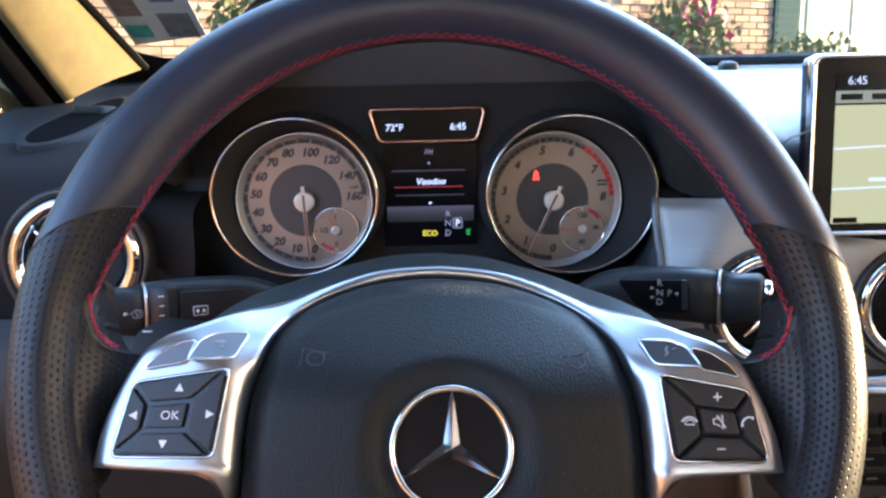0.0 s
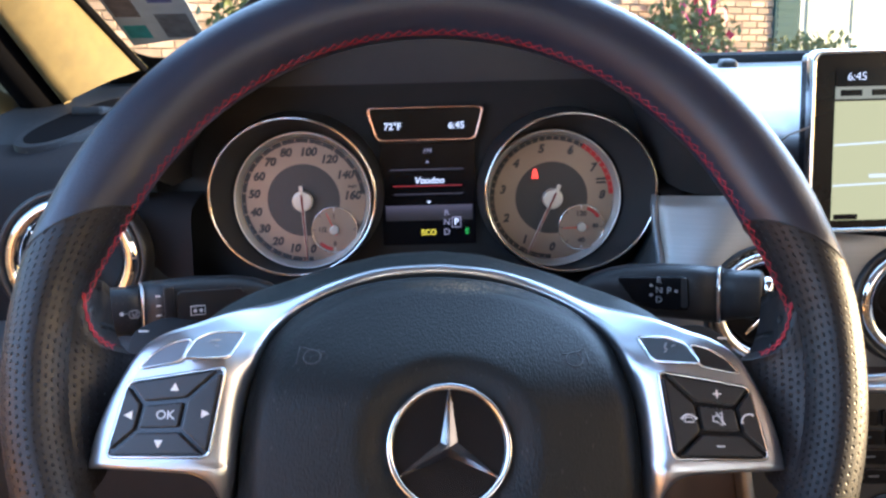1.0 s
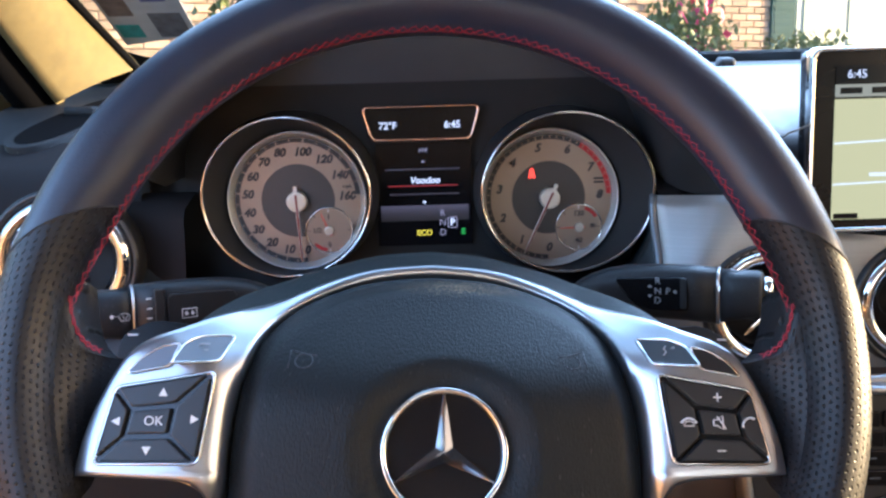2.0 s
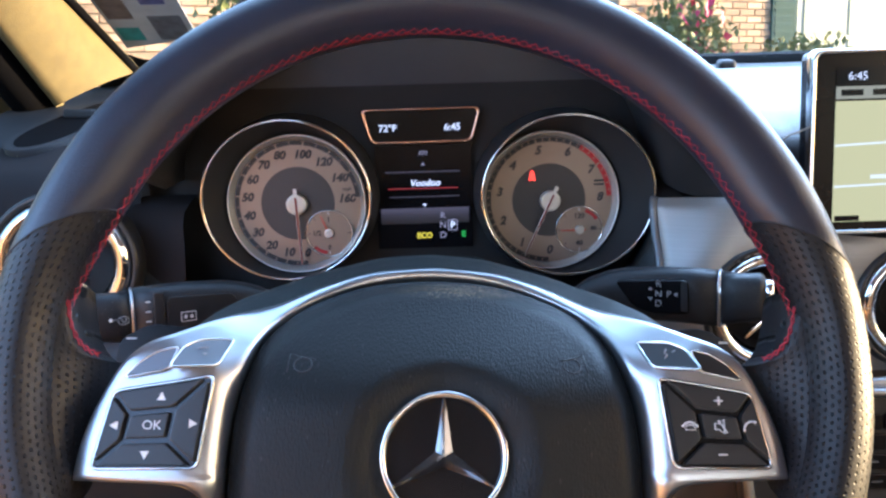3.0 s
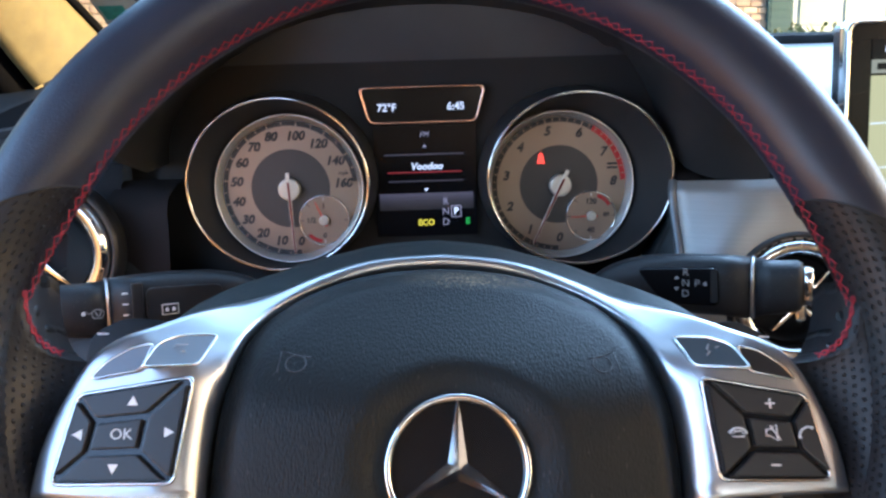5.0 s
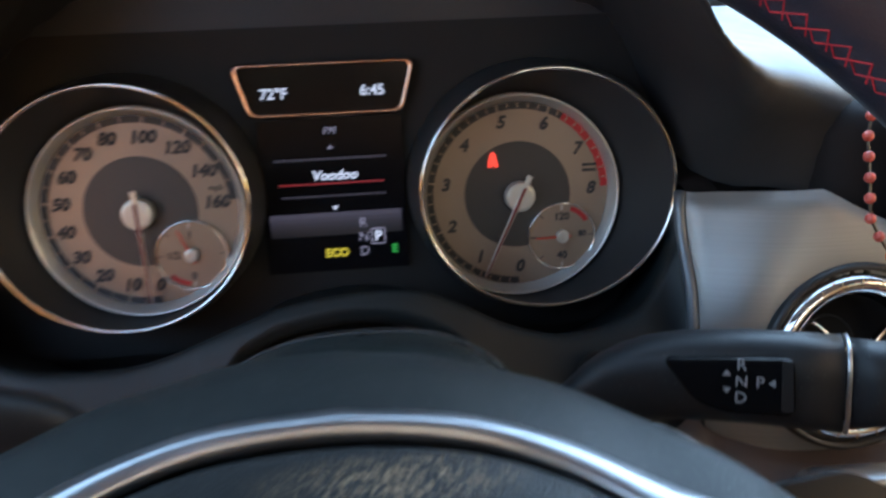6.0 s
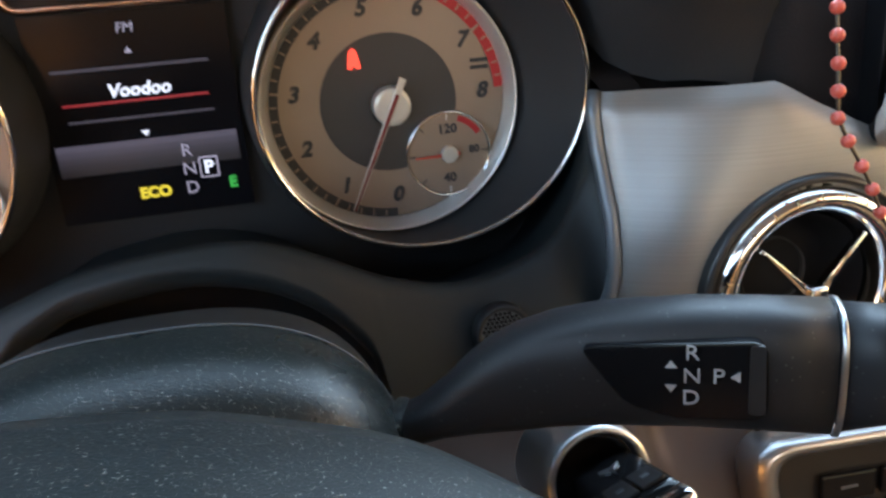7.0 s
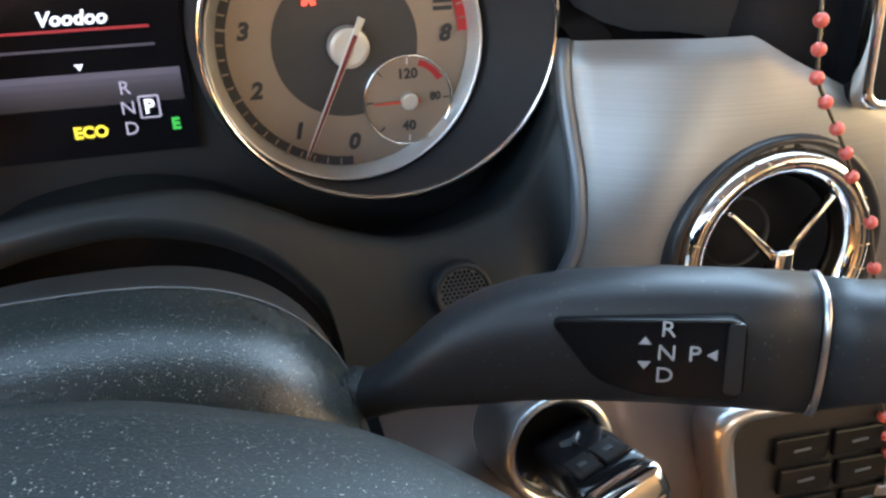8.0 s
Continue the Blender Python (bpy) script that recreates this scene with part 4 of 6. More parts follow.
def stalk(mirrored):
    """A column stalk: tapered body, bright collar, end grip and bright end cap. Mirrored for the left one."""
    s = empty("gear_selector_stalk" if not mirrored else "turn_signal_stalk", Matrix(),
              "black column gear selector stalk with white letters" if not mirrored else "black turn signal and wiper stalk with white symbols", "stalk")
    mx = (lambda p: Vector((2 * -0.008 - p[0], p[1], p[2]))) if mirrored else (lambda p: Vector(p))
    stations = [(0.052, 0.504, 0.970, 0.005, 0.006), (0.0640, 0.4985, 0.9725, 0.0054, 0.0066), (0.0730, 0.494, 0.9765, 0.0060, 0.0076), (0.0810, 0.490, 0.9825, 0.0082, 0.0088), (0.0870, 0.4873, 0.9868, 0.0110, 0.0096), (0.0930, 0.4845, 0.9902, 0.0132, 0.0102), (0.0995, 0.4815, 0.9930, 0.0147, 0.0107), (0.1085, 0.4775, 0.9958, 0.0158, 0.0109), (0.120, 0.4725, 0.9979, 0.0165, 0.0110),
                (0.140, 0.4645, 0.9989, 0.0171, 0.0112), (0.156, 0.4575, 0.9989, 0.0173, 0.0112), (0.1705, 0.4513, 0.9985, 0.0173, 0.0112)]

    def ring_at(x, y, z, h, d, n=56):
        ax = Vector((0.90, -0.42, 0.03)).normalized()
        dep = Vector((0.42, 0.90, 0.0)).normalized()
        up = ax.cross(dep) * -1 if ax.cross(dep).z < 0 else ax.cross(dep)
        out = []
        for j in range(n):
            a = 2 * math.pi * j / n
            c, q = math.cos(a), math.sin(a)
            out.append(mx(Vector((x, y, z)) + up * h * math.copysign(abs(q) ** 0.72, q) + dep * d * math.copysign(abs(c) ** 0.72, c)))
        return out

    grid("body", [ring_at(*q) for q in stations], STALK, s, "matt black tapered body", wrap_u=True, caps=True)
    grid("root_boot", [ring_at(*q) for q in ((0.0660, 0.4972, 0.9725, 0.0080, 0.0080), (0.0672, 0.4966, 0.9730, 0.0086, 0.0085), (0.0690, 0.4958, 0.9738, 0.0080, 0.0080), (0.0706, 0.495, 0.9748, 0.0060, 0.0070))], DUSTY, s, "soft grey root boot", wrap_u=True)
    grid("collar", [ring_at(*q) for q in ((0.1709, 0.4511, 0.9985, 0.0169, 0.0110), (0.1712, 0.45095, 0.9985, 0.0177, 0.0117), (0.1722, 0.4505, 0.9985, 0.0177, 0.0117), (0.1725, 0.4504, 0.9985, 0.0167, 0.0108))], SATIN, s, "bright satin collar", wrap_u=True)
    grid("end_grip", [ring_at(*q) for q in ((0.1730, 0.4502, 0.9985, 0.0164, 0.0108), (0.181, 0.447, 0.9992, 0.0150, 0.0108), (0.192, 0.4415, 1.0008, 0.0142, 0.0104), (0.1945, 0.4404, 1.0010, 0.0125, 0.0092))], STALK, s, "matt black end grip", wrap_u=True, caps=True)
    grid("end_cap", [ring_at(*q) for q in ((0.1940, 0.4406, 1.0010, 0.0108, 0.0080), (0.1985, 0.4385, 1.0010, 0.0108, 0.0080), (0.1995, 0.438, 1.0010, 0.0095, 0.0070))], CHROME, s, "bright chrome end button", wrap_u=True, caps=True)
    # front face frame of the body, for the printed panel
    fx = Vector((0.90, -0.42, 0.03)).normalized()
    if mirrored:
        fx = Vector((fx.x, -fx.y, -fx.z))
    out = Vector((-0.42, -0.90, 0.0)) if not mirrored else Vector((0.42, -0.90, 0.0))
    fy = out.cross(fx).normalized()
    fx = fy.cross(out).normalized()
    o = mx((0.1425, 0.4627, 1.0005)) + out.normalized() * 0.0113
    m = Matrix(((fx.x, fy.x, out.x, o.x), (fx.y, fy.y, out.y, o.y), (fx.z, fy.z, out.z, o.z), (0, 0, 0, 1)))
    return s, m


selector, sm = stalk(False)
pan = part("gear_panel", plate(rounded([(-0.0305, 0.0088), (0.0140, 0.0104), (0.0148, -0.0112), (-0.008, -0.0112), (-0.0190, -0.0075)], 0.0042, 6), 0.004, sm @ Matrix.Translation((0, 0, 0.0006)), 0.0006), BEZEL, selector, "gloss black panel with white letters")
part("panel_end", plate(rounded([(0.0100, 0.0094), (0.0134, 0.0096), (0.0140, -0.0092), (0.0100, -0.0092)], 0.001), 0.001, sm @ Matrix.Translation((0, 0, 0.0010))), BUTTON, pan, "grey end of the panel")
for tx, ty, text in ((-0.0032, 0.0076, "R"), (-0.0032, 0.0013, "N"), (-0.0034, -0.0047, "D"), (0.0029, 0.0013, "P")):
    writing("letter", text, 0.0058, GREYINK, pan, sm @ Matrix.Translation((tx, ty, 0.0013)))
for pts in ([(-0.0095, 0.0036), (-0.0067, 0.0036), (-0.0081, 0.0056)], [(-0.0095, -0.0011), (-0.0081, -0.0031), (-0.0067, -0.0011)], [(0.0057, 0.0013), (0.0079, 0.0027), (0.0079, -0.0001)]):
    part("arrow", plate(pts, 0.0003, sm @ Matrix.Translation((0, 0, 0.0014))), GREYINK, pan)

signal, tm = stalk(True)
part("recess_line", plate(rounded([(-0.012, 0.0095), (0.028, 0.0085), (0.030, 0.002), (0.022, -0.0095), (-0.012, -0.0095)], 0.004), 0.003, tm @ Matrix.Translation((0, 0, 0.0004)), 0.0006), BUTTON, signal, "raised black pad")
part("turning_ring", box((0.006, 0.026, 0.004), tm @ Matrix.Translation((-0.0165, 0, -0.0015)), 0.001), BUTTON, signal, "ribbed turning ring")
for ty in (0.008, 0.002, -0.004):
    part("mark", box((0.003, 0.0007, 0.0004), tm @ Matrix.Translation((-0.023, ty, 0.0006))), WHITEINK, signal)
icon = part("rear_wiper_box", plate([(-0.0045, -0.0030), (0.0045, -0.0030), (0.0045, 0.0030), (-0.0045, 0.0030)], 0.0003, tm @ Matrix.Translation((0.0, -0.0030, 0.0012))), WHITEINK, signal, "white outlined symbol")
part("symbol_inside", plate([(-0.0040, -0.0025), (0.0040, -0.0025), (0.0040, 0.0025), (-0.0040, 0.0025)], 0.0003, tm @ Matrix.Translation((0.0, -0.0030, 0.0015))), BUTTON, icon)
for dx in (-0.0018, 0.0018):
    part("symbol_bar", plate([(-0.0012, 0), (0, -0.0015), (0.0012, 0), (0, 0.0015)], 0.0003, tm @ Matrix.Translation((dx, -0.0030, 0.0018))), WHITEINK, icon)
dome = [(0.0034 * math.cos(radians(t)), 0.0030 * math.sin(radians(t)) - 0.0012) for t in range(15, 166, 15)]
wash = tm @ Matrix.Translation((-0.0370, -0.001, 0.0006))
tube("washer_symbol", [wash @ Vector((p[0], p[1], 0)) for p in dome + [(-0.0020, -0.0030), (0.0020, -0.0030)]], 0.00024, GREYINK, signal, "washer symbol outline", seg=6, closed=True)
for dx, tilt_by in ((-0.0006, 25), (0.0012, -20)):
    part("washer_symbol", box((0.0004, 0.0030, 0.0003), wash @ Matrix.Translation((dx, -0.0008, 0)) @ pose(0, 0, 0, 0, 0, tilt_by)), GREYINK, signal)
part("washer_symbol", box((0.0030, 0.0004, 0.0003), tm @ Matrix.Translation((-0.0424, -0.001, 0.0005))), GREYINK, signal)
part("washer_symbol", disc(0.0011, 0.0003, tm @ Matrix.Translation((-0.0440, -0.001, 0.0004)), 12), WHITEINK, signal)

# ---- steering wheel ----
WHEEL = facing(-0.001, 0.306, 1.016, 25, 3.5) @ Euler((0, 0, radians(-3.3))).to_matrix().to_4x4()
wheel = empty("steering_wheel", WHEEL, "black leather steering wheel with red stitching and silver spokes", "steering wheel")
RM = 0.1710
RIM_X = 0.0


def rim_row(deg, n=40):
    """One section of the rim: its points, and the stitch line's place and directions."""
    a = radians(deg)
    d = Vector((math.cos(a), math.sin(a), 0))
    c = d * RM + Vector((RIM_X, 0, 0))
    skew = radians(6.5) * max(-1.0, min(1.0, (((deg + 90) % 360) - 180) / 71.5)) * (1 - smooth_step(75, 100, abs(((deg + 90) % 360) - 180)))
    low = min(0.0, (c.y + 0.132))
    c.y -= low * 0.85
    s = abs(((deg + 90) % 360) - 180)            # 0 at the top, 90 at the sides
    grip = smooth_step(66, 74, s) * (1 - smooth_step(118, 130, s))
    web = smooth_step(66, 90, s) * (1 - smooth_step(112, 124, s))
    ro, ri, h = 0.0158 + 0.0012 * grip, 0.0192 + 0.0010 * grip - 0.0095 * web, 0.0168 + 0.0008 * grip - 0.003 * web
    pts = []
    for j in range(n):
        b = 2 * math.pi * j / n
        cb, sb = math.cos(b), math.sin(b)
        rad = ro if cb > 0 else ri
        ang = skew * cb
        cc = Matrix.Rotation(ang, 3, "Z") @ (c - Vector((RIM_X, 0, 0))) + Vector((RIM_X, 0, 0))
        dd = Matrix.Rotation(ang, 3, "Z") @ d
        pts.append(cc + dd * rad * math.copysign(abs(cb) ** 0.95, cb) + Vector((0, 0, h * sb - 0.005 * web * max(0.0, -cb))))
    return pts, c, d, ri, h, web


def rim_piece(name, a0, a1, mat, label, inset=0.0, wrap=False):
    steps = max(8, int(abs(a1 - a0) / 1.5))
    rows, uvs, n = [], [], 40
    for i in range(steps + 1):
        deg = a0 + (a1 - a0) * i / steps
        p, c, d, ri, h, web = rim_row(deg, n)
        rows.append(p + [p[0]])
        uvs += [(radians(deg) * 0.172, 2 * math.pi * j / n * 0.0165) for j in range(n + 1)]
    return grid(name, rows, mat, wheel, label, uvs=uvs)


rim_piece("upper_rim", 16.6, 163.1, LEATHER, "smooth black leather")
rim_piece("grip", 16.3, -38, PERF, "perforated black leather grip")
rim_piece("grip", 163.4, 218, PERF, "perforated black leather grip")
rim_piece("lower_rim", 218, 322, LEATHER, "smooth black leather")
for deg in (16.45, 163.25):
    p, c, d, ri, h, web = rim_row(deg, 40)
    tube("seam_groove", [q + (q - c).normalized() * -0.0002 for q in p], 0.0006, BLACK, wheel, "dark seam groove", closed=True, seg=6)

# red cross stitches along the inner side of the rim
sb = bmesh.new()


def stitch(p, q, r=0.00028):
    d = q - p
    m = Matrix.Translation((p + q) / 2) @ d.to_track_quat("Z", "Y").to_matrix().to_4x4()
    bmesh.ops.create_cone(sb, cap_ends=True, segments=5, radius1=r, radius2=r, depth=d.length, matrix=m)


def stitch_point(deg, b):
    p, c, d, ri, h, web = rim_row(deg, 8)
    cb, s2 = math.cos(b), math.sin(b)
    return c + d * (ri * 1.012) * math.copysign(abs(cb) ** 0.95, cb) + Vector((0, 0, h * 1.012 * s2 - 0.005 * web * max(0.0, -cb)))


B0, B1 = radians(165), radians(180)
step = 2.0
k = 4.6
while k < 174.5:
    mid = k + step * random.Random(int(k * 100)).uniform(0.42, 0.58)
    stitch(stitch_point(k, B0), stitch_point(mid + step * 0.55, B1), 0.00021)
    stitch(stitch_point(mid, B1), stitch_point(k + step * 1.02, B0), 0.00021)
    stitch(stitch_point(k + step * 0.1, B1), stitch_point(mid + step * 0.1, (B0 + B1) / 2), 0.00018)
    k += step
part("stitching", sb, THREAD, wheel, "red cross stitching", True)

# airbag cover: a domed shield with a round bowl for the badge
BC = Vector((0.002, -0.0435, 0))
def nearer(pts, k=0.948):
    return [(x * k, -0.046 + (y + 0.046) * k) for x, y in pts]


HALF = [(0.0, 0.0420), (0.03, 0.0392), (0.052, 0.0318), (0.068, 0.0220), (0.079, 0.0095), (0.0850, -0.009), (0.0885, -0.032), (0.0893, -0.056), (0.087, -0.082), (0.075, -0.104), (0.048, -0.116), (0.0, -0.119)]
outline = spline([(x, y, 0) for x, y in HALF] + [(-x, y, 0) for x, y in HALF[-2:0:-1]], 160, True)


def reach(poly):
    """Distance from the badge's centre to an outline, as a function of the angle in degrees."""
    segs = list(zip(poly, poly[1:] + poly[:1]))

    def f(deg):
        d = Vector((math.cos(radians(deg)), math.sin(radians(deg)), 0))
        best = 0.0
        for p, q in segs:
            a, b = p - BC, q - BC
            e = b - a
            den = d.x * e.y - d.y * e.x
            if abs(den) < 1e-12:
                continue
            t, u = (a.x * e.y - a.y * e.x) / den, (a.x * d.y - a.y * d.x) / den
            if -1e-6 <= u <= 1 + 1e-6 and t > best:
                best = t
        return best
    return f


hub_reach = reach(outline)
ANG = [i * 3.0 for i in range(120)]


def hub_height(r, top, v):
    """Height of the airbag cover: dome, with the bowl round the badge."""
    u = r / top
    dome = 0.004 - 0.011 * u ** 2.2 - 0.009 * smooth_step(0.88, 1.0, u)
    back = 0.036 * smooth_step(-0.028, 0.052, v)        # the upper part leans back
    bowl = 0.0075 * (1 - smooth_step(0.0285, 0.0375, r))
    return dome - back - bowl


rows = []
fr = [0.0, 0.10, 0.2, 0.26, 0.29, 0.31, 0.33, 0.35, 0.37, 0.39, 0.41, 0.43, 0.46, 0.5, 0.55, 0.6, 0.66, 0.72, 0.78, 0.84, 0.89, 0.93, 0.96, 0.98, 0.992, 1.0]
for f in fr:
    row = []
    for a in ANG:
        top = hub_reach(a)
        r = 0.0265 + (top - 0.0265) * f
        q = BC + Vector((math.cos(radians(a)), math.sin(radians(a)), 0)) * r
        row.append(Vector((q.x, q.y, hub_height(r, top, q.y))))
    rows.append(row)
rows.append([Vector((p.x * 0.995, p.y, p.z - 0.012)) for p in rows[-1]])
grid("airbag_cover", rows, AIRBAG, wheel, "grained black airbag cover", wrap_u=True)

# silver spoke frame round the airbag cover
OUT = [(0.0, 0.0508), (0.03, 0.0480), (0.055, 0.0405), (0.078, 0.0288), (0.098, 0.0190)] + nearer([(0.120, 0.0130), (0.133, 0.0070), (0.1430, -0.003), (0.1515, -0.020), (0.1570, -0.037), (0.1592, -0.0532)])
LOW = nearer([(0.128, -0.0545), (0.1130, -0.0560), (0.1050, -0.0610), (0.1010, -0.0700)]) + [(0.0935, -0.085), (0.090, -0.101), (0.075, -0.115), (0.048, -0.125), (0.0, -0.127)]
right = spline([(x, y, 0) for x, y in OUT], 46) + spline([(x, y, 0) for x, y in LOW], 40)
frame_outline = right + [Vector((-p.x, p.y, 0)) for p in right[-2:0:-1]]


def frame_height(q, r):
    e = smooth_step(-0.015, 0.012, q.y)
    side = smooth_step(0.084 - 0.012 * e, 0.098 + 0.024 * e, abs(q.x))
    top = smooth_step(-0.01, 0.045, q.y) * (1 - side)
    low = 0.012 * (1 - smooth_step(-0.085, -0.050, q.y))
    return -0.016 - low - 0.039 * top + 0.011 * side - 0.010 * side * smooth_step(-0.005, 0.025, q.y)


rows = []
inner, outer = [], []
for p in frame_outline:
    v = p - BC
    a = math.degrees(math.atan2(v.y, v.x))
    inner.append((BC + v.normalized() * (min(hub_reach(a), v.length) + 0.0012 if v.length > hub_reach(a) + 0.002 else hub_reach(a) + 0.0012)))
    outer.append(p)
for f, dz, grow in ((0.0, -0.014, 0.0), (0.0, -0.0012, 0.0), (0.0, 0.0, 0.0010), (0.12, 0.0004, 0.0), (0.3, 0.0005, 0.0), (0.5, 0.0006, 0.0), (0.7, 0.0005, 0.0), (0.88, 0.0004, 0.0), (1.0, 0.0, -0.0016), (1.0, -0.0012, -0.0004), (1.0, -0.003, 0.0), (1.0, -0.014, 0.0)):
    row = []
    for i, o in zip(inner, outer):
        q = i.lerp(o, f)
        q = q + (q - BC).normalized() * grow
        crown = 0.0020 * math.sin(math.pi * f) * (1 - smooth_step(0.070, 0.090, abs(q.x)))
        row.append(Vector((q.x, q.y, frame_height(q, 0) + dz + crown)))
    rows.append(row)
grid("spoke_frame", rows, SATIN, wheel, "satin silver spoke frame", wrap_u=True)

# plastic back cover behind the frame
rows = []
for w, f, lift in ((-0.004, 0.985, 0.0), (-0.012, 0.995, 0.003), (-0.028, 1.0, 0.0115), (-0.040, 0.995, 0.0170), (-0.047, 0.985, 0.0188), (-0.053, 0.94, 0.015), (-0.057, 0.80, 0.004)):
    row = []
    for o in outer:
        q = BC + (o - BC) * f
        q.x *= 1 - 0.16 * smooth_step(0.10, 0.16, abs(q.x))
        up = smooth_step(-0.02, 0.034, o.y)
        shoulder = 0.0030 * smooth_step(0.042, 0.075, abs(o.x)) * (1 - smooth_step(0.105, 0.14, abs(o.x))) * smooth_step(-0.006, -0.03, w)
        row.append(Vector((q.x, q.y + (lift + shoulder) * up, frame_height(o, 0) + w)))
    rows.append(row)
grid("back_cover", rows, DUSTY, wheel, "dusty black plastic back cover", wrap_u=True)
mesh("back_plate", rows[-1], [tuple(range(len(rows[-1])))], DUSTY, wheel, "", False)

lathe("shaft", [(0.030, -0.06), (0.030, -0.17)], BLACK, wheel, Matrix.Translation((0, -0.02, 0)), "black steering shaft", 32)


def frame_edge(v):
    """How far out the silver frame reaches at a height on the wheel."""
    return lerp_table([(-0.060, 0.150), (-0.0530, 0.1500), (-0.0375, 0.1500), (-0.0214, 0.1436), (-0.0052, 0.1356), (0.0042, 0.1261), (0.0099, 0.1138)], v)


def thumb_rest(side):
    """Leather saddle between the rim and the spoke frame."""
    rows, uvs, edge = [], [], []
    for back, deg in [(0.036, 6.4), (0.024, 6.6), (0.014, 6.3), (0.007, 5.5), (0.0025, 4.4)] + [(0.0, 3.0 - 1.6 * i) for i in range(18)]:
        p = rim_row(deg if side > 0 else 180 - deg, 40)[0][17]
        a = Vector((abs(p.x), p.y, p.z - back * 0.8))
        k = max(0.0, min(1.0, (-deg) / 24.0))
        vy = -0.0035 - 0.0495 * k
        b = Vector((frame_edge(vy) - 0.003, vy, -0.0200 - back))
        row = []
        corner = smooth_step(-12.0, 1.0, deg)
        for n in range(15):
            t = (n / 14) ** 1.5
            q = a.lerp(b, t)
            q.y = b.y + (a.y - b.y) * ((1 - t) * (1 - corner) + corner * math.exp(-t / 0.14))
            q.z = a.z + (b.z - a.z) * smooth_step(-0.15, 0.95, t) if t < 0.95 else b.z
            row.append(Vector((q.x * side, q.y, q.z)))
            uvs.append((radians(deg) * 0.165, t * (b - a).length + 0.03))
        rows.append(row)
        if abs(deg - 4.4) < 0.01:
            edge = row
    grid("thumb_rest", rows, PERF, wheel, "perforated black leather thumb rest", uvs=uvs)
    return edge


for side in (1, -1):
    edge = thumb_rest(side)
    sb = bmesh.new()
    for i in range(0, 8):
        p, q = edge[i], edge[i + 1]
        up = Vector((0, 0.0020, -0.0016))
        lift = Vector((0, 0.0006, 0.0007))
        stitch(p + lift, q + up + lift, 0.00034)
        stitch(p + up + lift, q + lift, 0.00034)
    part("end_stitching", sb, THREAD, wheel, "red cross stitching", True)

# badge: black disc, bright ring, three tapered rays
BZ = -0.003
badge = part("badge", disc(0.0262, 0.004, Matrix.Translation((BC.x, BC.y, BZ - 0.0015)), 64), GLOSS, wheel, "round black badge with bright ring")
lathe("badge_ring", [(0.0242, -0.001), (0.0247, 0.0018), (0.0262, 0.0026), (0.0272, 0.0014), (0.0274, -0.004)], CHROME, badge, Matrix.Translation((BC.x, BC.y, BZ)), "polished ring", 72)
for k in range(3):
    a = radians(90 + 120 * k)
    m = Matrix.Translation((BC.x, BC.y, BZ)) @ Euler((0, 0, a)).to_matrix().to_4x4()
    tipr, w = 0.0255, 0.0042
    vs = [m @ Vector(q) for q in ((tipr, 0.0003, -0.0005), (tipr, -0.0003, -0.0005), (0.0022, -w * 0.86, -0.0012), (0.0022, w * 0.86, -0.0012), (0, 0, 0.0042), (tipr * 0.985, 0, 0.0008))]
    mesh("ray", vs, [(4, 2, 1, 5), (3, 4, 5, 0), (0, 5, 1), (2, 4, 3)], STAR, badge, "polished tapered ray", False)

# button pads and their keys
HOLD = frame_height(Vector((0.125, -0.03, 0)), 0)


def on_frame(pts, side):
    return [(p[0] * side, p[1]) for p in (pts if side > 0 else pts[::-1])]


PAD = [(0.0955, -0.0102), (0.1360, -0.0168), (0.1424, -0.0482), (0.1000, -0.0480)]
MIDS = [(0.1105, -0.0243), (0.1284, -0.0262), (0.1304, -0.0374), (0.1124, -0.0368)]


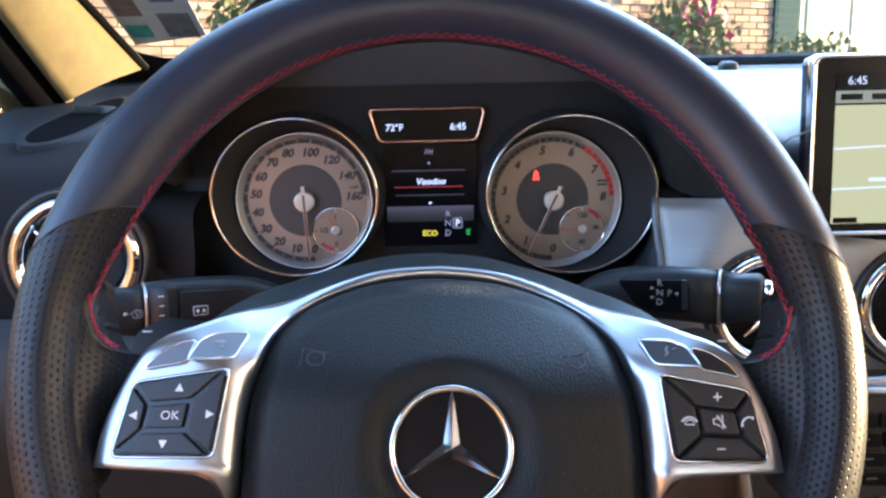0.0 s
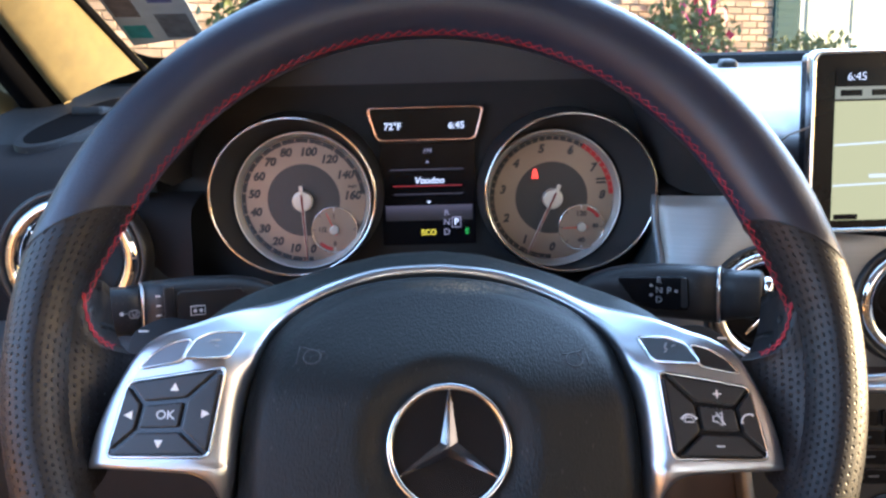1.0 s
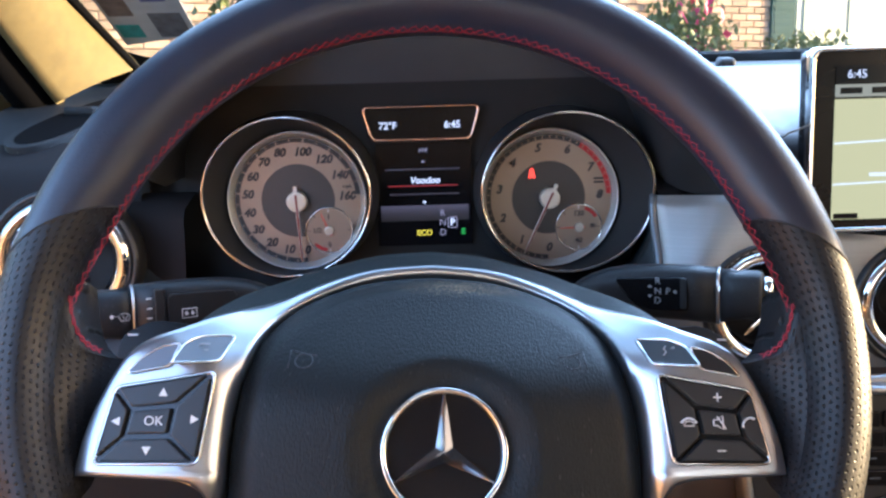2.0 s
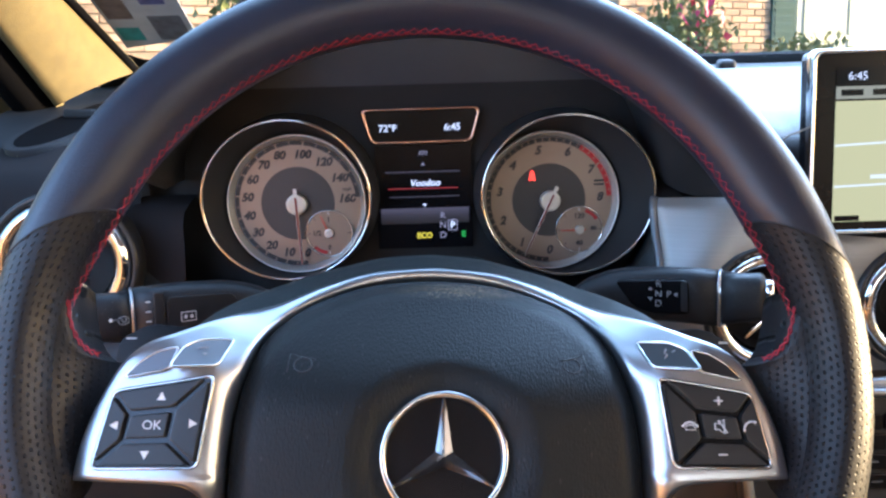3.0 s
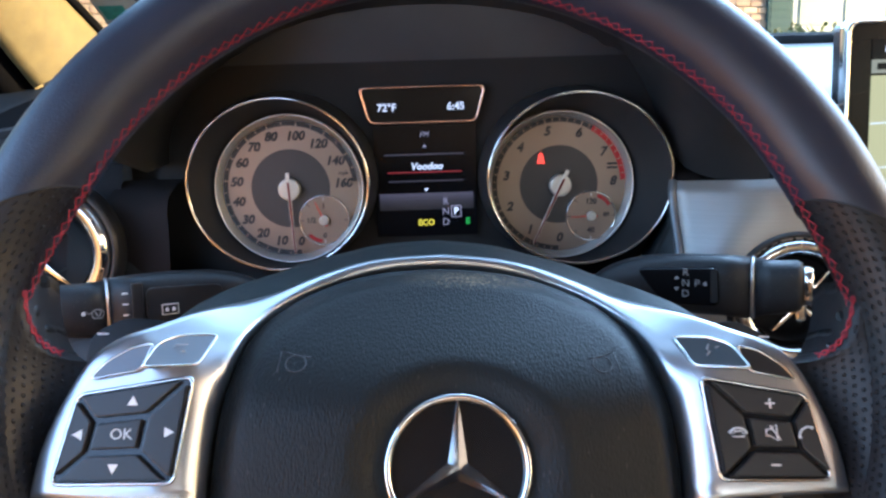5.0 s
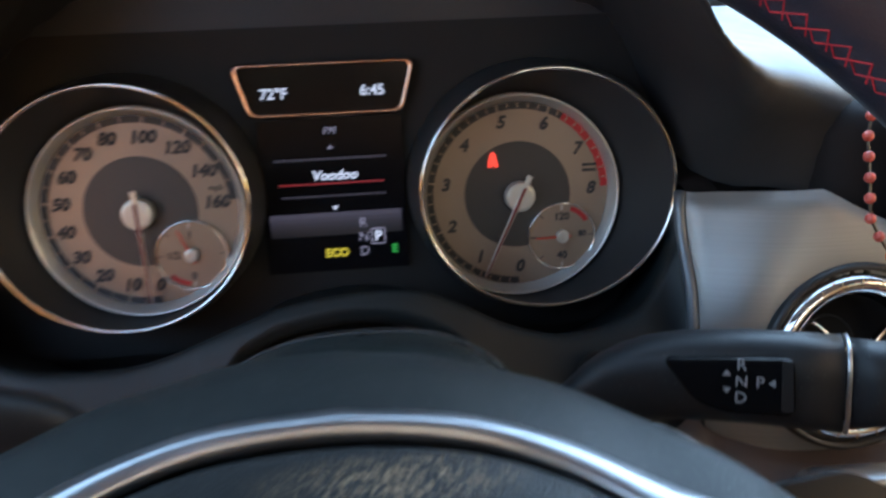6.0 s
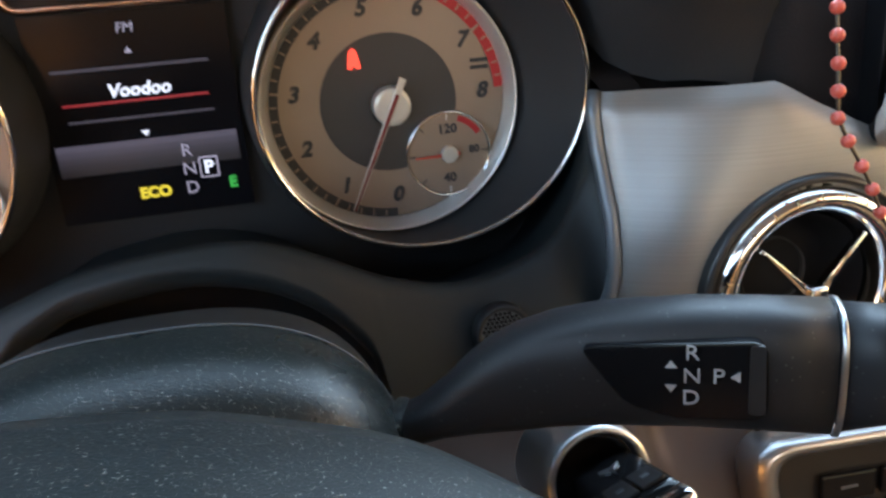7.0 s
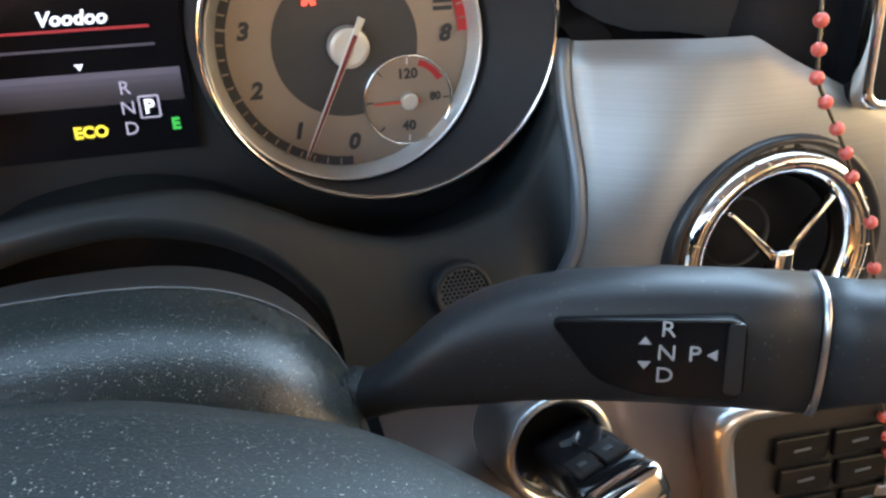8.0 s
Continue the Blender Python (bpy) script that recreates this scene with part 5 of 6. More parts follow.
for side in (1, -1):
    keypad = part("button_pad", plate(on_frame(rounded(PAD, 0.003), side), 0.006, Matrix.Translation((0, 0, HOLD + 0.0016)), 0.0005), GLOSS, wheel, "black button pad")
    a, b, c, d = (Vector((*p, 0)) for p in PAD)
    ma, mb, mc, md = (Vector((*p, 0)) for p in MIDS)
    gap = 0.0011
    for name, quad in (("key_up", (a, b, mb, ma)), ("key_outer", (b, c, mc, mb)), ("key_down", (c, d, md, mc)), ("key_inner", (d, a, ma, md)), ("key_middle", (ma, mb, mc, md))):
        q = []
        for i, p in enumerate(quad):
            e1, e2 = (quad[i - 1] - p).normalized(), (quad[(i + 1) % 4] - p).normalized()
            k = gap / max(0.25, (e1.cross(e2)).length)
            q.append(p + (e1 + e2) * k)
        part("key", plate(on_frame(rounded([(p.x, p.y) for p in q], 0.0008, 3), side), 0.004, Matrix.Translation((0, 0, HOLD + 0.0046)), 0.0006), BUTTON, keypad)
    rim_pts = rounded(PAD, 0.003)
    tube("pad_edge", [(p[0] * side, p[1], HOLD + 0.0014) for p in rim_pts], 0.0008, CHROME, keypad, "thin bright edge", closed=True)
    top = HOLD + 0.0049
    if side < 0:
        cx = -sum(p[0] for p in MIDS) / 4 + 0.0019
        writing("key_text", "OK", 0.0054, WHITEINK, keypad, Matrix.Translation((cx, -0.0310, top)))
        for dx, dy, turn in ((0.0030, 0.0118, 0), (-0.0020, -0.0117, 180), (-0.0153, 0.0, 90), (0.0165, 0.0008, -90)):
            part("key_arrow", plate([(-0.0018, -0.0015), (0.0018, -0.0015), (0, 0.0019)], 0.0003, Matrix.Translation((cx + dx, -0.0310 + dy, top)) @ Euler((0, 0, radians(turn))).to_matrix().to_4x4()), WHITEINK, keypad)
    else:
        cx = sum(p[0] for p in MIDS) / 4
        for dy, bars in ((0.0108, ((0.0036, 0.0006), (0.0006, 0.0036))), (-0.0117, ((0.0036, 0.0006),))):
            for w, h in bars:
                part("key_sign", box((w, h, 0.0003), Matrix.Translation((cx - 0.0003, -0.0310 + dy, top))), WHITEINK, keypad)
        sp = Matrix.Translation((cx, -0.0310, top))
        tube("mute_symbol", [sp @ Vector((*p, 0)) for p in ((-0.0028, -0.0012), (-0.0012, -0.0012), (0.0012, -0.0030), (0.0012, 0.0030), (-0.0012, 0.0012), (-0.0028, 0.0012))], 0.0003, WHITEINK, keypad, "white loudspeaker outline", seg=6, closed=True)
        part("mute_symbol", box((0.0005, 0.0066, 0.0003), sp @ Matrix.Translation((0.0005, 0, 0.0002)) @ Euler((0, 0, radians(35))).to_matrix().to_4x4()), WHITEINK, keypad)
        for dx, turn in ((-0.0136, 0), (0.0128, 35)):
            arcp = [(0.0032 * math.cos(radians(t)), 0.0024 * math.sin(radians(t)), 0) for t in range(10, 171, 20)]
            m = Matrix.Translation((cx + dx, -0.0316, top)) @ Euler((0, 0, radians(turn))).to_matrix().to_4x4()
            tube("phone_symbol", [m @ Vector(p) for p in arcp], [0.0008] * 1 + [0.0004] * 7 + [0.0008], WHITEINK, keypad, seg=6)
            if dx < 0:
                tube("phone_symbol", [m @ Vector(p) for p in ((-0.0022, -0.0008, 0), (0.0022, -0.0008, 0), (0.0014, 0.0012, 0), (-0.0014, 0.0012, 0))], 0.00028, WHITEINK, keypad, seg=6, closed=True)
    # two silver keys above the pad
    K1 = [(0.0904, 0.0073), (0.1030, 0.0062), (0.1092, 0.0026), (0.1128, -0.0074), (0.0946, -0.0054)]
    K2 = [(0.1108, 0.0022), (0.1190, 0.0003), (0.1268, -0.0046), (0.1325, -0.0112), (0.1146, -0.0078)]
    for name, pts in (("talk_key", K1), ("list_key", K2)):
        z = frame_height(Vector((0.112, 0.001, 0)), 0)
        kb = plate(on_frame(rounded(pts, 0.0022, 4), side), 0.004, Matrix.Translation((0, 0, 0.0016)), 0.0005)
        kc = sum((Vector((p[0] * side, p[1], 0)) for p in pts), Vector()) / len(pts)
        ex, ey = Vector((0.007, 0, 0)), Vector((0, 0.005, 0))
        gx = (frame_height(kc + ex, 0) - frame_height(kc - ex, 0)) / 0.014
        gy = (frame_height(kc + ey, 0) - frame_height(kc - ey, 0)) / 0.010
        k0 = frame_height(kc, 0) + 0.0006
        for v in kb.verts:
            v.co.z += k0 + gx * (v.co.x - kc.x) + gy * (v.co.y - kc.y)
        kk = part(name, kb, SILVERKEY if side < 0 else BUTTON, wheel, "silver key above the pad" if side < 0 else "dark key above the pad")
        tube("key_edge", [(p[0] * side, p[1], k0 + gx * (p[0] * side - kc.x) + gy * (p[1] - kc.y) + 0.0013) for p in rounded(pts, 0.0022, 4)], 0.0006, CHROME, kk, "bright edge", closed=True, seg=6)
        cz = k0 + 0.0019
        mk = Matrix.Translation((kc.x, kc.y, cz))
        if name == "talk_key":
            hook = [(0.0030, 0.0014, 0), (-0.0012, 0.0014, 0), (-0.0026, 0.0002, 0), (-0.0012, -0.0012, 0), (0.0022, -0.0012, 0)] if side < 0 else [(-0.0010, 0.0022, 0), (-0.0020, 0.0006, 0), (-0.0008, -0.0006, 0), (-0.0022, -0.0022, 0)]
            tube("key_mark", [mk @ Vector(p) for p in hook], 0.0003, GREYINK, kk, seg=6)
            if side > 0:
                for q in (-1, 0, 1):
                    part("key_mark", box((0.0018, 0.0004, 0.0003), mk @ Matrix.Translation((0.0022, 0.0012 * q, 0)) @ pose(0, 0, 0, 0, 0, 22 * q)), GREYINK, kk)
    # raised horn outline on the airbag cover
    hx, hy = 0.0590 * side, -0.0035
    horn = [(hx - 0.0055 * side, hy + 0.0012), (hx - 0.003 * side, hy + 0.0015), (hx - 0.001 * side, hy + 0.0018), (hx + 0.003 * side, hy + 0.0030), (hx + 0.006 * side, hy + 0.0040), (hx + 0.0068 * side, hy - 0.0045)]
    coil = [(hx + 0.0040 * math.cos(radians(t)), hy + 0.0034 * math.sin(radians(t)) - 0.0012) for t in range(0, 360, 30)]

    def lie(p):
        r = (Vector((*p, 0)) - BC).length
        a = math.degrees(math.atan2(p[1] - BC.y, p[0] - BC.x))
        return Vector((p[0], p[1], hub_height(r, hub_reach(a), p[1]) - 0.0001))

    tube("horn_mark", [lie(p) for p in coil], 0.00034, INK, wheel, "embossed horn outline", seg=6, closed=True)
    tube("horn_mark", [lie(p) for p in horn], 0.00034, INK, wheel, "embossed horn outline", seg=6)
    # shift paddle behind the spoke
    pad = rounded([(0.095, 0.020), (0.150, 0.026), (0.166, 0.018), (0.168, 0.002), (0.10, -0.004)], 0.006)
    part("shift_paddle", plate(on_frame(pad, side), 0.005, Matrix.Translation((0, 0, -0.078)) @ pose(0, 0, 0, 0, 4 * side), 0.001), PADDLE, wheel, "black shift paddle", smooth=True)
    part("paddle_mark", box((0.005, 0.0008, 0.0004), Matrix.Translation((0.152 * side, 0.0145, -0.0665)) @ pose(0, 0, 0, 0, 4 * side)), WHITEINK, wheel)

# ---- vents, screen, beads, key, controls ----
def vent(x, y, z, turn, tilt, label):
    v = empty("air_vent", facing(x, y, z, tilt, turn), label, "air vent", "round dashboard vents")
    lathe("surround", [(0.0450, -0.004), (0.0459, 0.0004), (0.0480, 0.0006), (0.0495, -0.0015), (0.0505, -0.020)], BUTTON, v, None, "black surround", 64)
    ring = lathe("ring", [(0.0318, -0.014), (0.0328, -0.004), (0.0344, 0.0002), (0.0382, 0.0030), (0.0420, 0.0022), (0.0443, -0.002), (0.0451, -0.010)], CHROME, v, None, "polished bright ring", 72)
    for i in range(24):
        a = radians(15 * i)
        part("ring_groove", box((0.0052, 0.0005, 0.0008), Matrix.Translation((0.0396 * math.cos(a), 0.0396 * math.sin(a), 0.0024)) @ Euler((0, 0, a)).to_matrix().to_4x4(), 0.0001, 1), BRASS, ring)
    lathe("throat", [(0.0310, -0.010), (0.0305, -0.014), (0.0295, -0.030), (0.0270, -0.045), (0.0, -0.046)], BLACK, v, None, "dark throat", 48)
    lathe("throat_ring", [(0.0150, -0.030), (0.0155, -0.027), (0.0160, -0.030)], PLASTIC, v, None, "inner black ring", 40)
    for a, reach_out in ((50, 0.0335), (136, 0.0335), (222, 0.0262), (318, 0.0262)):
        q = Euler((0, 0, radians(a))).to_matrix().to_4x4()
        part("spoke", plate([(0.004, -0.0020), (0.012, -0.0016), (reach_out, -0.0009), (reach_out, 0.0009), (0.012, 0.0016), (0.004, 0.0020)], 0.004, Matrix.Translation((0, -0.0025, 0)) @ q @ Matrix.Translation((0, 0, 0.0022)), 0.0008), CHROME, v, "bright blade", smooth=True)
    part("hub", box((0.0075, 0.017, 0.006), Matrix.Translation((0, -0.0045, 0.0022)), 0.002, 3), CHROME, v, "bright centre", smooth=True)
    return v


vent(0.250, 0.560, 0.959, 0, 4, "round chrome-ringed dashboard vent in the aluminium trim")
vent(0.364, 0.560, 0.959, 0, 4, "round chrome-ringed dashboard vent in the aluminium trim")
vent(0.478, 0.560, 0.959, 0, 4, "round chrome-ringed dashboard vent in the aluminium trim")
vent(-0.2855, 0.575, 1.008, 6, 4, "round chrome-ringed vent at the outer dashboard end").scale = (1.13, 1.13, 1.0)

screen = empty("navigation_screen", facing(0.3915, 0.562, 1.0836, 3), "free-standing navigation screen with a pale map", "screen")
W2, H2 = 0.118, 0.068
part("bezel", plate(rounded([(-W2 + 0.0012, -H2 + 0.0012), (W2 - 0.0012, -H2 + 0.0012), (W2 - 0.0012, H2 - 0.0012), (-W2 + 0.0012, H2 - 0.0012)], 0.006), 0.018, None, 0.001), BEZEL, screen, "gloss black bezel")
ro = rounded([(-W2, -H2), (W2, -H2), (W2, H2), (-W2, H2)], 0.008)
rin = [(p[0] * 0.968, p[1] * 0.944) for p in ro]
grid("screen_frame", [[Vector((p[0], p[1], o)) for p in ring] for ring, o in ((ro, -0.006), (ro, -0.005), ([(p[0] * 0.997, p[1] * 0.995) for p in ro], -0.0015), ([(p[0] * 0.991, p[1] * 0.984) for p in ro], 0.0012), ([(p[0] * 0.980, p[1] * 0.966) for p in ro], 0.0022), (rin, 0.0006))], CHROME, screen, "polished silver outer frame", wrap_u=True)
mp = part("map", plate([(-0.0995, -0.058), (0.10, -0.058), (0.10, 0.030), (-0.0995, 0.030)], 0.0006, Matrix.Translation((0, 0, 0.0008))), LIT_MAP, screen, "lit pale yellow map")
for x0, y0, x1, y1 in ((-0.0995, -0.002, 0.10, 0.006), (-0.0995, -0.032, 0.10, -0.026), (-0.06, 0.034, -0.05, -0.058), (0.02, 0.034, 0.03, -0.058)):
    d = Vector((x1 - x0, y1 - y0, 0))
    part("road", box((d.length, 0.0014, 0.0002), Matrix.Translation(((x0 + x1) / 2, (y0 + y1) / 2, 0.0012)) @ Euler((0, 0, math.atan2(d.y, d.x))).to_matrix().to_4x4()), LIT_ROAD, mp)
part("status_bar", plate([(-0.0995, 0.041), (0.10, 0.041), (0.10, 0.054), (-0.0995, 0.054)], 0.0006, Matrix.Translation((0, 0, 0.0008))), SCREEN, screen, "dark status bar")
tb = part("title_bar", plate([(-0.0995, 0.0315), (0.10, 0.0315), (0.10, 0.0405), (-0.0995, 0.0405)], 0.0006, Matrix.Translation((0, 0, 0.0010))), LIT_BAR, screen, "pale title bar")
for bx, bw in ((-0.088, 0.016), (-0.062, 0.022), (-0.034, 0.018)):
    part("title_mark", box((bw, 0.0044, 0.0003), Matrix.Translation((bx, 0.0360, 0.0013))), SCREEN, tb)
part("status_mark", box((0.005, 0.006, 0.0003), Matrix.Translation((-0.055, 0.0475, 0.0012))), LIT_DIM, screen)
for bx in (-0.066, -0.030, 0.006):
    part("map_mark", box((0.013, 0.0028, 0.0003), Matrix.Translation((bx, -0.018 - 0.2 * abs(bx + 0.03), 0.0012))), LIT_ROAD, screen)
part("foot_bar", plate([(-0.098, -0.0575), (-0.080, -0.0575), (-0.080, -0.0535), (-0.098, -0.0535)], 0.0006, Matrix.Translation((0, 0, 0.0012))), SCREEN, screen)
writing("screen_clock", "6:45", 0.0085, LIT_WHITE, screen, Matrix.Translation((-0.084, 0.0475, 0.0012)))
part("stand", box((0.10, 0.03, 0.03), pose(0, -0.075, -0.02), 0.008, 3), PLASTIC, screen, smooth=True)

# string of beads hanging by the screen
BEADS = [(0.2425, 0.5535, 1.082), (0.2408, 0.552, 1.0728), (0.2405, 0.550, 1.0635), (0.2405, 0.548, 1.054), (0.2404, 0.5465, 1.0445), (0.2408, 0.5455, 1.035), (0.2449, 0.544, 1.0265), (0.2514, 0.5435, 1.0165), (0.2569, 0.543, 1.007), (0.2612, 0.5425, 0.9975), (0.2717, 0.54, 0.979), (0.2762, 0.538, 0.96), (0.2812, 0.536, 0.935), (0.2872, 0.534, 0.909), (0.2932, 0.532, 0.89), (0.2957, 0.531, 0.8805), (0.2982, 0.53, 0.871), (0.3002, 0.529, 0.862)]
beads = empty("bead_string", Matrix.Translation(BEADS[0]), "string of coral red beads on a fine dark chain", "bead string")
b0 = Vector(BEADS[0])
bb = bmesh.new()
bmesh.ops.create_uvsphere(bb, u_segments=16, v_segments=10, radius=0.0026)
first = part("bead", bb, BEAD, beads, smooth=True)
first.location = (0, 0, 0)
for q in BEADS[1:]:
    ob = new("bead", first.data)
    ob.parent = beads
    ob.location = Vector(q) - b0
tube("chain", [Vector(q) - b0 for q in [(0.2737, 0.5605, 1.0960), (0.2560, 0.556, 1.0905)] + BEADS], 0.0007, CHAIN, beads, "fine dark chain", seg=6)
pend = Vector(BEADS[-1]) - b0
part("pendant", box((0.012, 0.003, 0.018), Matrix.Translation(pend + Vector((0.003, -0.001, -0.012))) @ pose(0, 0, 0, 0, 12), 0.001), SATIN, beads, "small silver pendant")
part("pendant_arm", box((0.020, 0.003, 0.005), Matrix.Translation(pend + Vector((0.003, -0.0015, -0.010))) @ pose(0, 0, 0, 0, 12), 0.001), SATIN, beads)

# lower console face with ignition and controls
LOWMETAL = material("dark brown lower panel", (0.078, 0.056, 0.048), 0.48, 0.3, grain=0.15, grain_scale=2000)
lowdash = empty("lower_dashboard", Matrix(), "dark grey metallic lower dashboard below the vents", "dashboard panel", kind="structure")
rows = []
for y, z, near, lift in ((0.590, 0.925, 0.565, 0.000), (0.584, 0.921, 0.545, 0.005), (0.578, 0.916, 0.526, 0.009), (0.572, 0.912, 0.514, 0.007), (0.552, 0.895, 0.509, 0.004), (0.540, 0.87, 0.508, 0.0), (0.535, 0.83, 0.512, 0.0), (0.54, 0.76, 0.53, 0.0), (0.58, 0.66, 0.58, 0.0)):
    row = []
    for i in range(40):
        x = 0.082 + 0.158 * i / 36 if i < 37 else (0.30, 0.45, 0.86)[i - 37]
        k = 1 - smooth_step(0.150, 0.186, x)
        row.append(Vector((x, y + (near - y) * k, z + lift * k)))
    rows.append(row)
grid("panel", rows, LOWMETAL, lowdash, "dark brushed metallic panel")
tube("lower_bright_line", [(0.262, 0.548, 0.9005), (0.33, 0.546, 0.905), (0.5, 0.546, 0.910)], 0.004, SATIN, lowdash, "satin silver strip")

ignition = empty("ignition_lock", facing(0.1294, 0.4990, 0.9395, 16, 4), "round ignition lock with a silver ring", "ignition lock")
lathe("ring", [(0.0146, -0.004), (0.0150, 0.002), (0.0164, 0.0040), (0.0182, 0.0026), (0.0188, -0.004), (0.0196, -0.022)], SATIN, ignition, None, "satin silver ring", 56)
lathe("barrel", [(0.0148, -0.001), (0.0130, -0.001), (0.0118, -0.004), (0.0, -0.004)], GLOSS, ignition, None, "black barrel", 40)
KA = Vector((0.05, -0.95, 0.29)).normalized()            # the way the key points out of the lock
KX = Vector((0.94, 0.06, 0.34))
KX = (KX - KA * KX.dot(KA)).normalized()
KY = KA.cross(KX)
K0 = Vector((0.1333, 0.5000, 0.9380))
key = empty("car_key", Matrix(((KX.x, KY.x, KA.x, K0.x), (KX.y, KY.y, KA.y, K0.y), (KX.z, KY.z, KA.z, K0.z), (0, 0, 0, 1))), "black and chrome car key standing in the ignition", "key")
ks = [(-0.008, 0.0104, 0.0050), (0.001, 0.0108, 0.0060), (0.011, 0.0112, 0.0064), (0.023, 0.0114, 0.0064), (0.035, 0.0112, 0.0060)]
rows = []
for z, w, h in ks:
    rows.append([Vector((w * math.copysign(abs(math.cos(t)) ** 0.45, math.cos(t)), h * math.copysign(abs(math.sin(t)) ** 0.45, math.sin(t)), z)) for t in (2 * math.pi * j / 32 for j in range(32))])
grid("key_body", rows, GLOSS, key, "gloss black body", wrap_u=True, caps=True)
for sx in (-1, 1):
    tube("chrome_edge", [Vector((sx * w, -h * 0.55, z)) for z, w, h in ks], 0.0016, CHROME, key, "chrome side strip")
part("chrome_end", box((0.0226, 0.0124, 0.008), Matrix.Translation((0, 0, 0.0370)), 0.0032, 3), CHROME, key, "chrome end piece", smooth=True)
for kx in (-0.0043, 0.0046):
    kb = part("key_button", box((0.0076, 0.0012, 0.0120), Matrix.Translation((kx, 0.0064, 0.0235)) @ pose(0, 0, 0, -4), 0.0005), BUTTON, key)
    part("button_mark", box((0.0026, 0.0003, 0.0022), Matrix.Translation((kx, 0.0072, 0.0235)) @ pose(0, 0, 0, -4), 0.0001, 1), SILVERKEY, kb)
emblem = bmesh.new()
for a in (90, 210, 330):
    c, s = math.cos(radians(a)), math.sin(radians(a))
    ray_pts = [(0.0042 * c, 0.0042 * s), (-0.0008 * s, 0.0008 * c), (0.0008 * s, -0.0008 * c)]
    top = [emblem.verts.new((p, 0.0072, 0.0095 + q)) for p, q in ray_pts]
    low = [emblem.verts.new((p, 0.0054, 0.0095 + q)) for p, q in ray_pts]
    emblem.faces.new(top)
    for i in range(3):
        emblem.faces.new((top[i], top[(i + 1) % 3], low[(i + 1) % 3], low[i]))
bmesh.ops.recalc_face_normals(emblem, faces=emblem.faces)
part("key_emblem", emblem, SATIN, key, "small bright emblem shape")

audio = empty("audio_controls", facing(0.309, 0.528, 0.853, 8, 0), "black audio control panel in a satin silver frame", "control panel")
fo = rounded([(-0.1005, 0.058), (0.16, 0.046), (0.16, -0.09), (-0.080, -0.09)], 0.018, 8)
fi = rounded([(-0.0885, 0.0490), (0.154, 0.0385), (0.154, -0.084), (-0.072, -0.084)], 0.012, 8)
between = lambda k: [(a[0] + (b[0] - a[0]) * k, a[1] + (b[1] - a[1]) * k) for a, b in zip(fo, fi)]
grid("frame", [[Vector((p[0], p[1], o)) for p in ring] for ring, o in ((fo, -0.012), (fo, -0.001), (between(0.12), 0.0022), (between(0.35), 0.0042), (between(0.65), 0.0042), (between(0.88), 0.0022), (fi, 0.0), (fi, -0.004))], SATIN, audio, "satin silver frame", wrap_u=True)
part("field", plate(fi, 0.004, Matrix.Translation((0, 0, -0.002))), BUTTON, audio, "black field")
for r in range(4):
    for c in range(7):
        bx = -0.055 + 0.0285 * c + 0.003 * r
        by = 0.030 - 0.0150 * r - 0.0285 * c * 0.05
        kb = part("audio_key", box((0.0255, 0.0118, 0.0026), Matrix.Translation((bx, by, -0.0002)) @ pose(0, 0, 0, 0, 0, -3), 0.0010), BEZEL, audio)
        part("key_bar", box((0.008, 0.0012, 0.0003), Matrix.Translation((bx, by, 0.0013))), WEB, kb)
for c in range(2):
    lathe("knob", [(0.012, 0.0), (0.0118, 0.012), (0.0100, 0.014), (0.0, 0.014)], SATIN, audio, Matrix.Translation((0.02 + 0.07 * c, -0.044, 0)), "silver turning knob", 32)

# printed sheet behind the windshield
sheet = empty("paper_sheet", Matrix(), "grey printed paper sheet behind the windshield", "paper")
foot, up = Vector((-0.3797, 1.0098, 1.1994)), Vector((0.0093, -0.9121, 0.4099)).normalized()
rt = Vector((1.0, 0.0, 0.0))
rt = (rt - up * rt.dot(up)).normalized()
nn = rt.cross(up)
smx = Matrix(((rt.x, up.x, nn.x, foot.x), (rt.y, up.y, nn.y, foot.y), (rt.z, up.z, nn.z, foot.z), (0, 0, 0, 1)))
part("sheet", plate([(0, 0), (0.095, 0.022), (0.097, 0.21), (0, 0.19)], 0.0008, smx), PAPER, sheet)
for x0, y0, x1, y1, col in ((0.004, 0.02, 0.032, 0.05, (0.03, 0.22, 0.22)), (0.004, 0.07, 0.034, 0.12, (0.12, 0.10, 0.09)), (0.052, 0.10, 0.080, 0.135, (0.08, 0.09, 0.22)), (0.050, 0.02, 0.088, 0.075, (0.10, 0.11, 0.12))):
    part("printed_block", plate([(x0, y0), (x1, y0), (x1, y1), (x0, y1)], 0.0004, smx @ Matrix.Translation((0, 0, 0.0006))), material("printed block", col, 0.7, vary=0.7, vary_scale=90), sheet)

# ---- outside ----
ASPHALT = material("pale concrete drive", (0.40, 0.38, 0.35), 0.9, vary=0.15, vary_scale=3, grain=0.3, grain_scale=60)
MORTAR = material("pale mortar", (0.50, 0.46, 0.41), 0.9, vary=0.1)
LEAF = material("garden leaf green", (0.15, 0.19, 0.08), 0.55, vary=0.5, vary_scale=9)
PINK = material("pink blossom", (0.70, 0.07, 0.24), 0.6, vary=0.3, vary_scale=30)
SHUTTER = material("blue-green painted shutter", (0.045, 0.105, 0.120), 0.75, spec=0.2)
PAINT = material("white window paint", (0.62, 0.65, 0.64), 0.6)
PANE = material("pale curtained window pane", (0.24, 0.33, 0.34), 0.4)
